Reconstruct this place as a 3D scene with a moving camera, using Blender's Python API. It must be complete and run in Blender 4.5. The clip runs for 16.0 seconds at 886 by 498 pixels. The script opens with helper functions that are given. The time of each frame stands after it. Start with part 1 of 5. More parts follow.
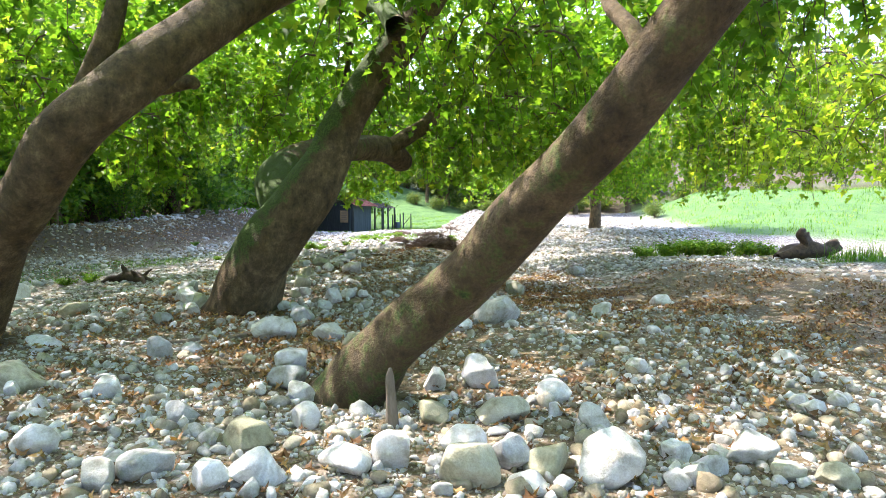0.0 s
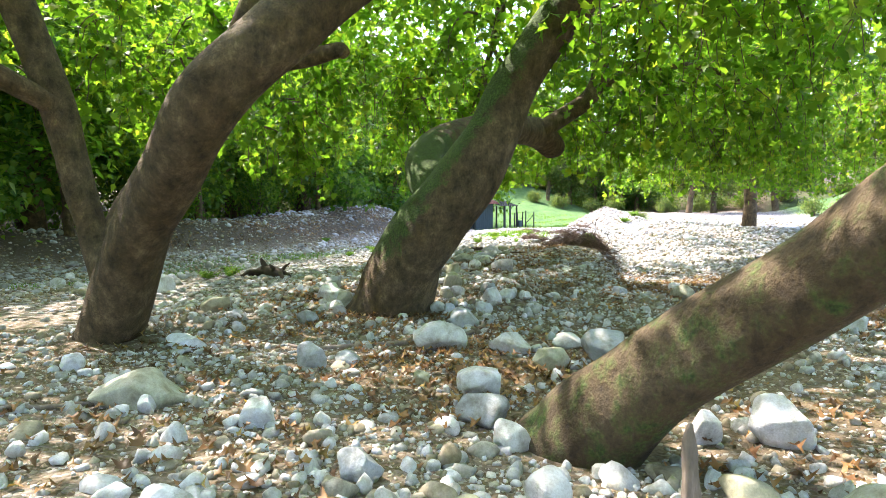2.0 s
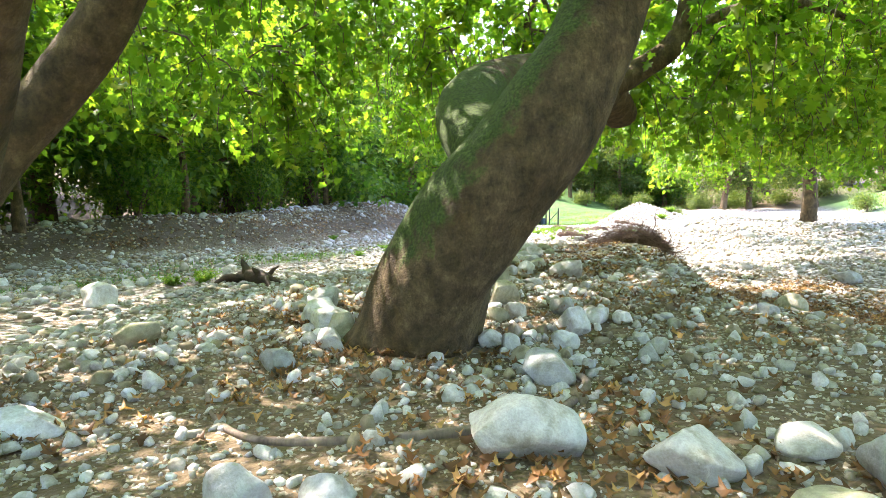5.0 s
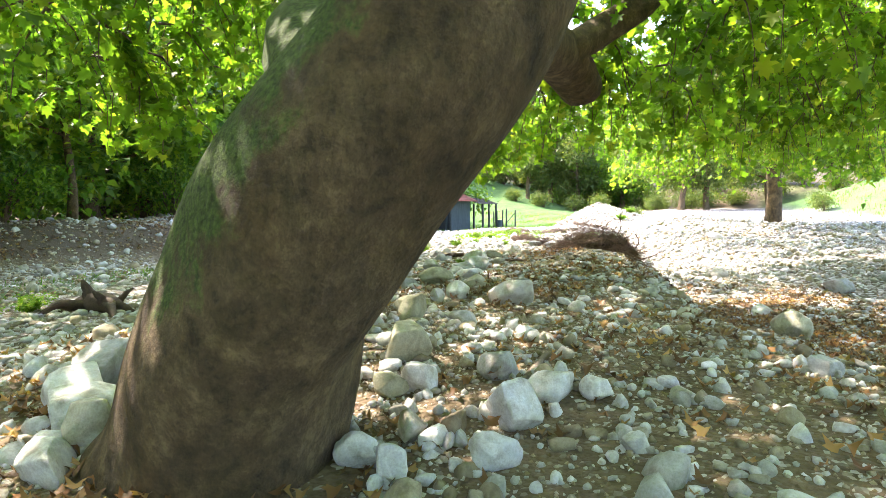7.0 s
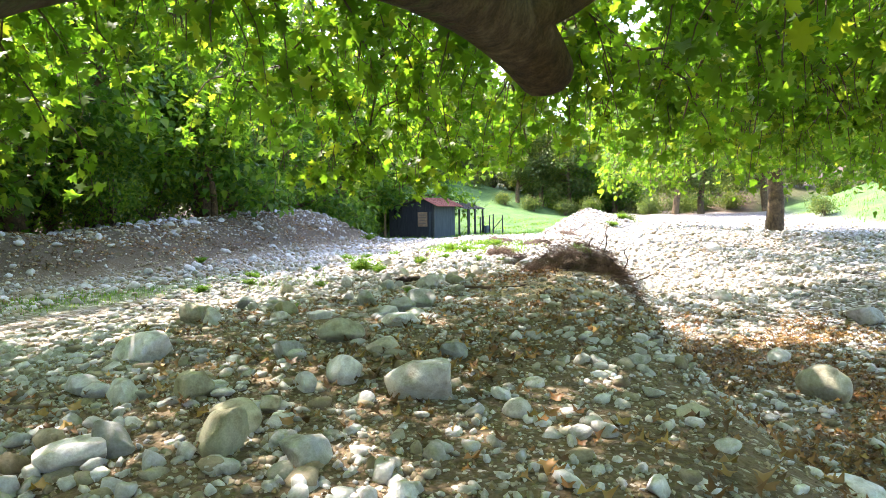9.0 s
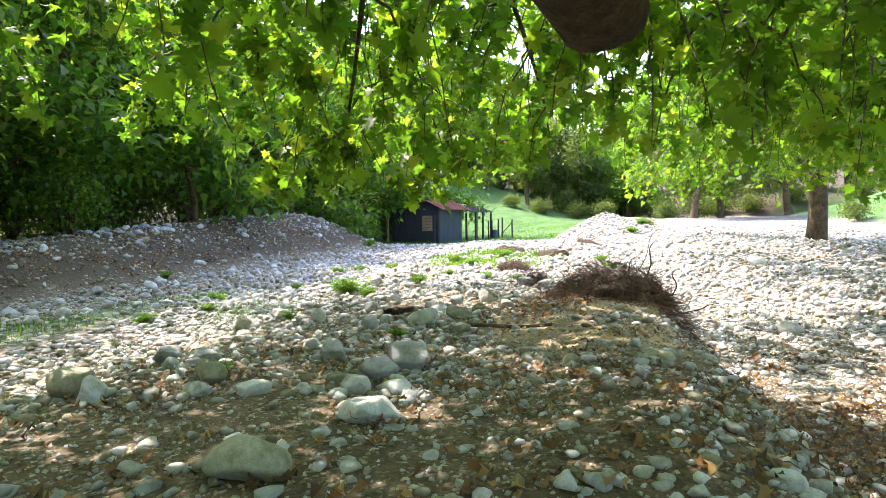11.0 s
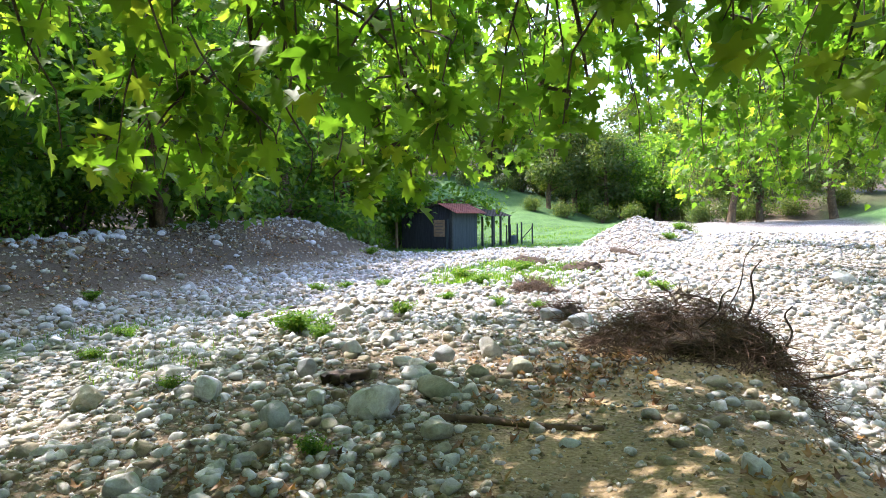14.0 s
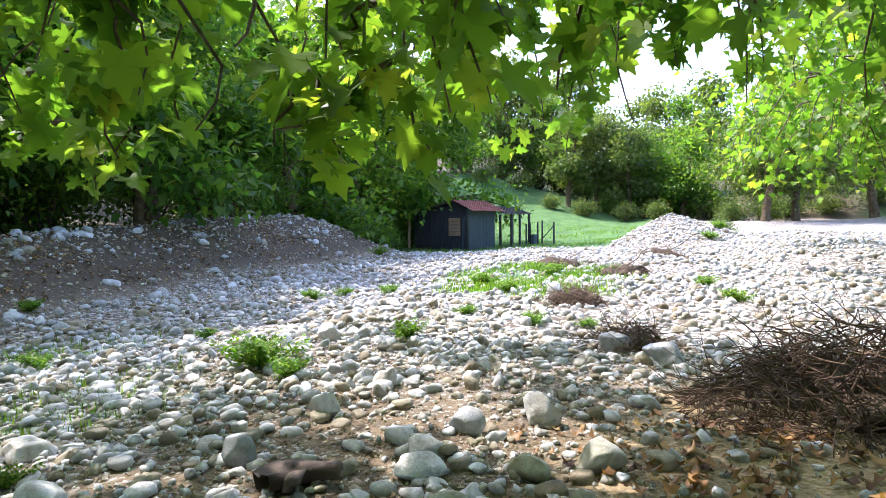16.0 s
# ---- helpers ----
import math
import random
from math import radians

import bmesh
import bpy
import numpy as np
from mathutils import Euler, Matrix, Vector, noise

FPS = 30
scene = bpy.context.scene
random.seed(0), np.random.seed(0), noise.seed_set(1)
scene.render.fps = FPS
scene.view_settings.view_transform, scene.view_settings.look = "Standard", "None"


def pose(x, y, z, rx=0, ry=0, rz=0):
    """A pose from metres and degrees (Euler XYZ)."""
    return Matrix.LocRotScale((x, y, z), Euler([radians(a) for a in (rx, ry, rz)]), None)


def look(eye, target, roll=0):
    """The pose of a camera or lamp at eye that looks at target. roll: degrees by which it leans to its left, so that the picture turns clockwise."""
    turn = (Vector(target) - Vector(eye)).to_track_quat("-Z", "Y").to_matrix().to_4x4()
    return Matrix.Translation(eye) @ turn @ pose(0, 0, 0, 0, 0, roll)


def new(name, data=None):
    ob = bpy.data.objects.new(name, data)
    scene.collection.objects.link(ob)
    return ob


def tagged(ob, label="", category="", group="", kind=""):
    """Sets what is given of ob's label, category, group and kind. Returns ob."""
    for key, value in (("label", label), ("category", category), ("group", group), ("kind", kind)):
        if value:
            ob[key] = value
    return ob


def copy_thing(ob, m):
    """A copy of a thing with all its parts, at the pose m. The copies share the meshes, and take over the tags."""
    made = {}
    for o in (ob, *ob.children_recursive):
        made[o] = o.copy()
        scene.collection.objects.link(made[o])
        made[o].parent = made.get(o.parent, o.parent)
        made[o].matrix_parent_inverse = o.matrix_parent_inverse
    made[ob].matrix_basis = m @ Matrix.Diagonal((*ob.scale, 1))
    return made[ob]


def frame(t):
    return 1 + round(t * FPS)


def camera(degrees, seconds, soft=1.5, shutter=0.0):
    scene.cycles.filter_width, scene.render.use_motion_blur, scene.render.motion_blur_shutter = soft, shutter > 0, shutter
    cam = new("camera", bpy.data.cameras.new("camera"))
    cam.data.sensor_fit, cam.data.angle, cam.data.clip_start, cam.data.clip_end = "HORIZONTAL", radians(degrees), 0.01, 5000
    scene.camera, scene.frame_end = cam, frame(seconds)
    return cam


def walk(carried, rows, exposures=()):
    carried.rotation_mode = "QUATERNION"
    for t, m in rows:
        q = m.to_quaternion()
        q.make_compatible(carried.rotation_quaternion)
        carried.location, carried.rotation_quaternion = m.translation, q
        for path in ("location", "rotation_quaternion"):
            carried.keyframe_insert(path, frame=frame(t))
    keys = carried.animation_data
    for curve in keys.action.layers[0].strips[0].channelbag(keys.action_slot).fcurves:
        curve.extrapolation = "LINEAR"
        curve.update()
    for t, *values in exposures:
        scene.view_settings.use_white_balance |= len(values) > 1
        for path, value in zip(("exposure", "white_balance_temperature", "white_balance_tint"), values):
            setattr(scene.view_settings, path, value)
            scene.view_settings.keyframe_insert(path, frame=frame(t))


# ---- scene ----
cam = camera(74.1, 16.0, soft=0.5)
PATH = [
    (0, (0.013, 0.071, 1.448), (-0.03, 2.066, 1.31), 0.0),
    (0.5, (-0.241, 0.41, 1.569), (-0.39, 2.4, 1.434), -0.3),
    (1, (-0.567, 0.686, 1.423), (-0.828, 2.665, 1.289), -0.4),
    (1.5, (-0.731, 1.03, 1.343), (-1.092, 2.993, 1.209), -0.4),
    (2, (-0.984, 1.53, 1.244), (-1.405, 3.48, 1.107), -0.1),
    (2.5, (-1.26, 2.008, 1.048), (-1.72, 3.95, 0.909), -0.3),
    (3, (-1.497, 2.53, 1.059), (-1.958, 4.471, 0.918), -0.2),
    (3.5, (-1.719, 3.067, 1.043), (-2.196, 5.004, 0.903), -0.2),
    (3.7, (-1.811, 3.275, 0.994), (-2.292, 5.211, 0.852), -0.2),
    (5.8, (-2.065, 5.335, 1.003), (-2.484, 7.286, 0.872), -0.6),
    (6, (-2.087, 5.575, 0.969), (-2.484, 7.531, 0.838), -0.6),
    (6.5, (-2.062, 6.276, 0.932), (-2.433, 8.237, 0.8), -0.6),
    (7, (-1.934, 6.977, 0.968), (-2.269, 8.944, 0.838), -0.7),
    (7.5, (-1.753, 7.647, 0.99), (-2.075, 9.617, 0.862), -0.9),
    (8, (-1.654, 8.166, 1.039), (-1.974, 10.136, 0.913), -0.9),
    (8.5, (-1.55, 8.638, 1.207), (-1.868, 10.609, 1.083), -0.8),
    (9, (-1.501, 9.155, 1.202), (-1.818, 11.126, 1.079), -0.8),
    (9.2, (-1.513, 9.374, 1.203), (-1.831, 11.345, 1.084), -0.8),
    (11.3, (-1.847, 11.829, 1.382), (-2.197, 13.795, 1.263), -0.5),
    (11.5, (-1.895, 12.032, 1.376), (-2.252, 13.997, 1.258), -0.4),
    (12, (-1.946, 12.592, 1.34), (-2.325, 14.553, 1.226), -0.4),
    (12.5, (-1.9, 13.167, 1.368), (-2.287, 15.127, 1.255), -0.6),
    (13, (-1.884, 13.735, 1.412), (-2.278, 15.692, 1.3), -0.6),
    (13.5, (-1.9, 14.291, 1.408), (-2.299, 16.248, 1.299), -0.6),
    (14, (-1.942, 14.832, 1.39), (-2.351, 16.787, 1.284), -0.6),
    (14.5, (-2.053, 15.369, 1.394), (-2.486, 17.319, 1.291), -0.6),
    (15, (-2.206, 15.949, 1.331), (-2.644, 17.898, 1.227), -0.7),
    (15.5, (-2.364, 16.515, 1.281), (-2.813, 18.461, 1.176), -0.6),
    (16, (-2.463, 17.045, 1.281), (-2.92, 18.989, 1.175), -0.6),
]
walk(cam, [(t, look(eye, target, roll)) for t, eye, target, roll in PATH],
     [(0.0, 2.75, 6350, 19), (3.5, 3.2, 6550, 20), (7.0, 3.4, 6800, 20), (9.0, 3.1, 6600, 21), (12.5, 2.62, 6300, 19), (16.0, 2.4, 5900, 21)])

# ---- light ----
SUN_AZ, SUN_EL = -66.0, 55.0          # degrees east of straight ahead, and up
world = bpy.data.worlds.new("sky")
scene.world = world
world.use_nodes = True
wn = world.node_tree.nodes
sky = wn.new("ShaderNodeTexSky")
sky.sky_type = "NISHITA"
sky.sun_disc = False
sky.sun_elevation = radians(SUN_EL)
sky.sun_rotation = radians(SUN_AZ)
sky.air_density, sky.dust_density, sky.ozone_density = 1.0, 2.5, 1.0
wn["Background"].inputs["Strength"].default_value = 0.15
world.node_tree.links.new(sky.outputs[0], wn["Background"].inputs["Color"])
sun = new("sun", bpy.data.lights.new("sun", "SUN"))
sun.data.energy, sun.data.angle, sun.data.color = 2.1, radians(0.5), (1.0, 0.93, 0.80)
sx, sy, sz = (math.sin(radians(SUN_AZ)) * math.cos(radians(SUN_EL)), math.cos(radians(SUN_AZ)) * math.cos(radians(SUN_EL)), math.sin(radians(SUN_EL)))
sun.matrix_world = look((sx * 60, sy * 60, sz * 60), (0, 0, 0))

# ---- materials ----


def mat(name):
    m = bpy.data.materials.new(name)
    m.use_nodes = True
    n, l = m.node_tree.nodes, m.node_tree.links
    return m, n, l, n["Principled BSDF"]


def ramp(n, stops):
    r = n.new("ShaderNodeValToRGB")
    e = r.color_ramp.elements
    while len(e) < len(stops):
        e.new(0.5)
    for k, (p, c) in zip(e, stops):
        k.position, k.color = p, (*c, 1)
    return r


def noise_node(n, l, scale, detail=6.0, rough=0.6, vec=None):
    t = n.new("ShaderNodeTexNoise")
    t.inputs["Scale"].default_value, t.inputs["Detail"].default_value, t.inputs["Roughness"].default_value = scale, detail, rough
    if vec:
        l.new(vec, t.inputs["Vector"])
    return t


def bump(n, l, height, strength, dist, out, base=None):
    b = n.new("ShaderNodeBump")
    b.inputs["Strength"].default_value, b.inputs["Distance"].default_value = strength, dist
    l.new(height, b.inputs["Height"])
    if base:
        l.new(base, b.inputs["Normal"])
    if out:
        l.new(b.outputs[0], out)
    return b.outputs[0]


def mixc(n, l, fac, a, b, mode="MIX"):
    x = n.new("ShaderNodeMix")
    x.data_type, x.blend_type = "RGBA", mode
    for s, v in ((x.inputs[0], fac), (x.inputs[6], a), (x.inputs[7], b)):
        if isinstance(v, (int, float)):
            s.default_value = v
        elif isinstance(v, tuple):
            s.default_value = (*v, 1)
        else:
            l.new(v, s)
    return x.outputs[2]


def mathn(n, l, op, a, b):
    x = n.new("ShaderNodeMath")
    x.operation = op
    x.use_clamp = True
    for s, v in ((x.inputs[0], a), (x.inputs[1], b)):
        if isinstance(v, (int, float)):
            s.default_value = v
        else:
            l.new(v, s)
    return x.outputs[0]


def world_pos(n):
    return n.new("ShaderNodeNewGeometry").outputs["Position"]


def attr(n, name):
    a = n.new("ShaderNodeAttribute")
    a.attribute_name = name
    return a.outputs["Fac"]


def ground_material():
    m, n, l, p = mat("river_soil_and_gravel")
    pos = world_pos(n)
    big, mid, fine = noise_node(n, l, 0.9, vec=pos), noise_node(n, l, 7.0, vec=pos), noise_node(n, l, 60.0, vec=pos)
    v = n.new("ShaderNodeTexVoronoi")
    v.inputs["Scale"].default_value = 34.0
    l.new(pos, v.inputs["Vector"])
    v2 = n.new("ShaderNodeTexVoronoi")
    v2.inputs["Scale"].default_value = 11.0
    l.new(pos, v2.inputs["Vector"])
    soil = ramp(n, [(0.25, (0.042, 0.028, 0.015)), (0.5, (0.105, 0.072, 0.04)), (0.75, (0.2, 0.145, 0.085))])
    l.new(mid.outputs[0], soil.inputs[0])
    soil2 = mixc(n, l, mathn(n, l, "MULTIPLY", big.outputs[0], 0.7), soil.outputs[0], (0.17, 0.125, 0.07))
    sep = n.new("ShaderNodeSeparateColor")
    l.new(v.outputs["Color"], sep.inputs[0])
    grit = ramp(n, [(0.0, (0.10, 0.08, 0.055)), (0.5, (0.22, 0.185, 0.135)), (1.0, (0.42, 0.4, 0.35))])
    l.new(sep.outputs[0], grit.inputs[0])
    pick = mathn(n, l, "GREATER_THAN", sep.outputs[1], 0.84)
    soil3 = mixc(n, l, pick, soil2, grit.outputs[0])
    sep2 = n.new("ShaderNodeSeparateColor")
    l.new(v2.outputs["Color"], sep2.inputs[0])
    cob = ramp(n, [(0.0, (0.20, 0.18, 0.15)), (0.5, (0.34, 0.33, 0.31)), (1.0, (0.5, 0.5, 0.5))])
    l.new(sep2.outputs[0], cob.inputs[0])
    cob2 = mixc(n, l, mathn(n, l, "GREATER_THAN", v2.outputs["Distance"], 0.52), cob.outputs[0], (0.10, 0.08, 0.055))
    c = mixc(n, l, attr(n, "gravel"), soil3, cob2)
    sandy = mixc(n, l, fine.outputs[0], (0.26, 0.185, 0.095), (0.43, 0.32, 0.175))
    c = mixc(n, l, attr(n, "sand"), c, sandy)
    gr = ramp(n, [(0.36, (0.025, 0.07, 0.015)), (0.48, (0.05, 0.125, 0.025)), (0.6, (0.08, 0.165, 0.035)), (0.74, (0.15, 0.19, 0.065))])
    gm = n.new("ShaderNodeMix")
    l.new(mid.outputs[0], gm.inputs[2])
    l.new(big.outputs[0], gm.inputs[3])
    gm.inputs[0].default_value = 0.5
    l.new(gm.outputs[0], gr.inputs[0])
    c = mixc(n, l, attr(n, "grass"), c, gr.outputs[0])
    c = mixc(n, l, attr(n, "forest"), c, (0.062, 0.043, 0.023))
    l.new(c, p.inputs["Base Color"])
    p.inputs["Roughness"].default_value = 0.93
    b1 = bump(n, l, v.outputs["Distance"], 0.7, -0.02, None)
    b2 = bump(n, l, mid.outputs[0], 0.5, 0.06, None, b1)
    bump(n, l, fine.outputs[0], 0.5, 0.012, p.inputs["Normal"], b2)
    return m


def stone_material(name, rnd, stops):
    """River limestone: pale to grey, each stone its own tone, with veins and stains."""
    m, n, l, p = mat(name)
    if rnd == "island":
        r = n.new("ShaderNodeNewGeometry").outputs["Random Per Island"]
    else:
        r = n.new("ShaderNodeObjectInfo").outputs["Random"]
    pos = world_pos(n)
    tone = ramp(n, stops)
    l.new(r, tone.inputs[0])
    mid, fine = noise_node(n, l, 9.0, vec=pos), noise_node(n, l, 90.0, vec=pos)
    stain = ramp(n, [(0.4, (1, 1, 1)), (0.52, (0.9, 0.87, 0.8)), (0.68, (0.5, 0.45, 0.35))])
    l.new(mid.outputs[0], stain.inputs[0])
    c = mixc(n, l, 0.85, tone.outputs[0], stain.outputs[0], "MULTIPLY")
    w = n.new("ShaderNodeTexWave")
    w.inputs["Scale"].default_value, w.inputs["Distortion"].default_value, w.inputs["Detail"].default_value = 3.0, 30.0, 4.0
    l.new(pos, w.inputs["Vector"])
    vein = ramp(n, [(0.0, (0.9, 0.9, 0.91)), (0.7, (1, 1, 1)), (1.0, (1.1, 1.1, 1.09))])
    l.new(w.outputs["Color"], vein.inputs[0])
    c = mixc(n, l, 0.8, c, vein.outputs[0], "MULTIPLY")
    sp = ramp(n, [(0.3, (0.78, 0.77, 0.74)), (0.6, (1.06, 1.06, 1.06))])
    l.new(fine.outputs[0], sp.inputs[0])
    c = mixc(n, l, 0.8, c, sp.outputs[0], "MULTIPLY")
    l.new(c, p.inputs["Base Color"])
    p.inputs["Roughness"].default_value = 0.8
    b1 = bump(n, l, mid.outputs[0], 0.45, 0.03, None)
    bump(n, l, fine.outputs[0], 0.5, 0.006, p.inputs["Normal"], b1)
    return m


def bark_material(name, dark, light, mossy):
    m, n, l, p = mat(name)
    tc = n.new("ShaderNodeTexCoord").outputs["Object"]
    mp = n.new("ShaderNodeMapping")
    mp.inputs["Scale"].default_value = (1, 1, 0.75)
    l.new(tc, mp.inputs["Vector"])
    big, mid, fine = noise_node(n, l, 2.2, vec=mp.outputs[0]), noise_node(n, l, 7.0, 10, 0.68, mp.outputs[0]), noise_node(n, l, 42.0, vec=tc)
    vor = n.new("ShaderNodeTexVoronoi")
    vor.feature = "DISTANCE_TO_EDGE"
    vor.inputs["Scale"].default_value = 17.0
    warp = mixc(n, l, 0.5, mp.outputs[0], mid.outputs["Color"])
    l.new(warp, vor.inputs["Vector"])
    a = ramp(n, [(0.32, dark), (0.5, tuple((x + y) / 2 for x, y in zip(dark, light))), (0.62, light), (0.7, tuple(1.7 * x for x in light))])
    l.new(mid.outputs[0], a.inputs[0])
    blotch = ramp(n, [(0.42, (0.75, 0.68, 0.55)), (0.56, (1.0, 0.98, 0.95)), (0.68, (1.35, 1.3, 1.2))])
    l.new(big.outputs[0], blotch.inputs[0])
    c = mixc(n, l, 1.0, a.outputs[0], blotch.outputs[0], "MULTIPLY")
    crack = ramp(n, [(0.0, (0.55, 0.52, 0.5)), (0.07, (0.95, 0.95, 0.95)), (0.4, (1.08, 1.07, 1.05))])
    l.new(vor.outputs["Distance"], crack.inputs[0])
    c = mixc(n, l, mathn(n, l, "MULTIPLY", big.outputs[0], 1.35), c, mixc(n, l, 1.0, c, crack.outputs[0], "MULTIPLY"))
    mo = ramp(n, [(0.3, (0.022, 0.04, 0.008)), (0.7, (0.075, 0.125, 0.022))])
    l.new(fine.outputs[0], mo.inputs[0])
    mm = ramp(n, [(0.82, (0, 0, 0)), (1.0, (1, 1, 1))])
    x = n.new("ShaderNodeMath")
    x.operation = "MULTIPLY_ADD"
    l.new(attr(n, "moss"), x.inputs[0])
    x.inputs[1].default_value = 0.6
    half = n.new("ShaderNodeMath")
    half.operation = "MULTIPLY"
    l.new(mid.outputs[0], half.inputs[0])
    half.inputs[1].default_value = 1.2
    l.new(half.outputs[0], x.inputs[2])
    l.new(x.outputs[0], mm.inputs[0])
    c = mixc(n, l, mathn(n, l, "MULTIPLY", mm.outputs[0], mossy), c, mo.outputs[0])
    l.new(c, p.inputs["Base Color"])
    p.inputs["Roughness"].default_value = 0.9
    sp = ramp(n, [(0.3, (0.7, 0.68, 0.66)), (0.62, (1.15, 1.15, 1.15))])
    l.new(fine.outputs[0], sp.inputs[0])
    c = mixc(n, l, 0.7, c, sp.outputs[0], "MULTIPLY")
    l.new(c, p.inputs["Base Color"])
    b1 = bump(n, l, crack.outputs[0], 0.35, 0.012, None)
    b2 = bump(n, l, mid.outputs[0], 0.8, 0.06, None, b1)
    bump(n, l, fine.outputs[0], 0.7, 0.02, p.inputs["Normal"], b2)
    return m


def leaf_material(name, stops, trans=0.55, gloss=0.35):
    m, n, l, p = mat(name)
    r = n.new("ShaderNodeNewGeometry").outputs["Random Per Island"]
    tone = ramp(n, stops)
    l.new(r, tone.inputs[0])
    pn = noise_node(n, l, 0.35, 3, vec=world_pos(n))
    var = ramp(n, [(0.35, (0.75, 0.85, 0.8)), (0.65, (1.2, 1.1, 0.9))])
    l.new(pn.outputs[0], var.inputs[0])
    c = mixc(n, l, 1.0, tone.outputs[0], var.outputs[0], "MULTIPLY")
    l.new(c, p.inputs["Base Color"])
    p.inputs["Roughness"].default_value = 0.45
    p.inputs["Specular IOR Level"].default_value = gloss
    t = n.new("ShaderNodeBsdfTranslucent")
    tcol = mixc(n, l, 1.0, c, (1.85, 2.0, 0.62), "MULTIPLY")
    l.new(tcol, t.inputs["Color"])
    mx = n.new("ShaderNodeMixShader")
    mx.inputs[0].default_value = trans
    l.new(p.outputs[0], mx.inputs[1])
    l.new(t.outputs[0], mx.inputs[2])
    l.new(mx.outputs[0], n["Material Output"].inputs["Surface"])
    return m


def plain_material(name, a, b, scale, rough=0.85, metal=0.0, relief=0.01, stretch=(1, 1, 1)):
    m, n, l, p = mat(name)
    tc = n.new("ShaderNodeTexCoord").outputs["Object"]
    mp = n.new("ShaderNodeMapping")
    mp.inputs["Scale"].default_value = stretch
    l.new(tc, mp.inputs["Vector"])
    k, f = noise_node(n, l, scale, vec=mp.outputs[0]), noise_node(n, l, scale * 7, vec=mp.outputs[0])
    r = ramp(n, [(0.3, a), (0.7, b)])
    l.new(k.outputs[0], r.inputs[0])
    sp = ramp(n, [(0.3, (0.75, 0.75, 0.75)), (0.65, (1.1, 1.1, 1.1))])
    l.new(f.outputs[0], sp.inputs[0])
    l.new(mixc(n, l, 0.8, r.outputs[0], sp.outputs[0], "MULTIPLY"), p.inputs["Base Color"])
    p.inputs["Roughness"].default_value, p.inputs["Metallic"].default_value = rough, metal
    bump(n, l, f.outputs[0], 0.6, relief, p.inputs["Normal"])
    return m


M_GROUND = ground_material()
WHITE = [(0.0, (0.2, 0.165, 0.11)), (0.2, (0.33, 0.3, 0.22)), (0.38, (0.36, 0.37, 0.37)), (0.6, (0.44, 0.45, 0.45)), (0.8, (0.51, 0.52, 0.54)), (1.0, (0.62, 0.63, 0.65))]
M_TAN = stone_material("tan_gravel", "island", [(0.0, (0.16, 0.115, 0.065)), (0.3, (0.3, 0.23, 0.14)), (0.6, (0.42, 0.36, 0.26)), (0.85, (0.52, 0.49, 0.43)), (1.0, (0.64, 0.64, 0.64))])
M_STONE = stone_material("river_limestone", "island", WHITE)
M_PIECE = stone_material("river_limestone_loose", "object", WHITE)
M_PALE = stone_material("pale_limestone", "object", [(0.0, (0.46, 0.46, 0.44)), (0.5, (0.56, 0.57, 0.58)), (1.0, (0.66, 0.67, 0.7))])
M_GREY = stone_material("blue_grey_limestone", "object", [(0.0, (0.27, 0.29, 0.29)), (0.5, (0.35, 0.37, 0.39)), (1.0, (0.43, 0.45, 0.48))])
M_OLIVE = stone_material("olive_sandstone", "object", [(0.0, (0.3, 0.3, 0.21)), (0.5, (0.38, 0.38, 0.29)), (1.0, (0.44, 0.43, 0.36))])
M_BARK = bark_material("plane_bark", (0.043, 0.03, 0.016), (0.19, 0.138, 0.076), 1.0)
M_TWIG = plain_material("twig_bark", (0.06, 0.04, 0.025), (0.16, 0.115, 0.075), 14.0)
M_DRIFT = plain_material("driftwood", (0.10, 0.075, 0.055), (0.26, 0.21, 0.165), 8.0, stretch=(1, 1, 0.3))
M_DEAD = plain_material("dead_dark_wood", (0.03, 0.02, 0.015), (0.11, 0.075, 0.05), 9.0)
M_ROOT = plain_material("dry_roots", (0.06, 0.034, 0.02), (0.17, 0.105, 0.065), 16.0)
GREEN = [(0.0, (0.065, 0.135, 0.02)), (0.4, (0.095, 0.185, 0.028)), (0.8, (0.14, 0.235, 0.036)), (1.0, (0.23, 0.27, 0.05))]
M_LEAF = leaf_material("plane_leaf", GREEN, 0.66)
M_LEAF_DARK = leaf_material("woodland_leaf", [(0.0, (0.04, 0.095, 0.02)), (0.5, (0.07, 0.15, 0.028)), (1.0, (0.16, 0.23, 0.04))], 0.58)
# Plane leaf again, with sunlight put into a paler, yellower colour.
M_LEAF_LIGHT = leaf_material("sun_painted_plane_leaf", [(0.0, (0.1, 0.17, 0.025)), (0.4, (0.14, 0.22, 0.032)), (0.8, (0.2, 0.27, 0.042)), (1.0, (0.29, 0.31, 0.06))], 0.68)
M_LEAF_FAR = leaf_material("poplar_leaf", [(0.0, (0.05, 0.085, 0.028)), (0.5, (0.08, 0.125, 0.04)), (1.0, (0.15, 0.17, 0.065))], 0.45)
M_LITTER = leaf_material("dead_plane_leaf", [(0.0, (0.08, 0.042, 0.024)), (0.4, (0.16, 0.08, 0.04)), (0.8, (0.26, 0.14, 0.07)), (1.0, (0.36, 0.24, 0.11))], 0.15, 0.2)
M_GRASS = leaf_material("fresh_grass", [(0.0, (0.05, 0.12, 0.015)), (0.5, (0.09, 0.2, 0.025)), (1.0, (0.2, 0.27, 0.06))], 0.45, 0.2)
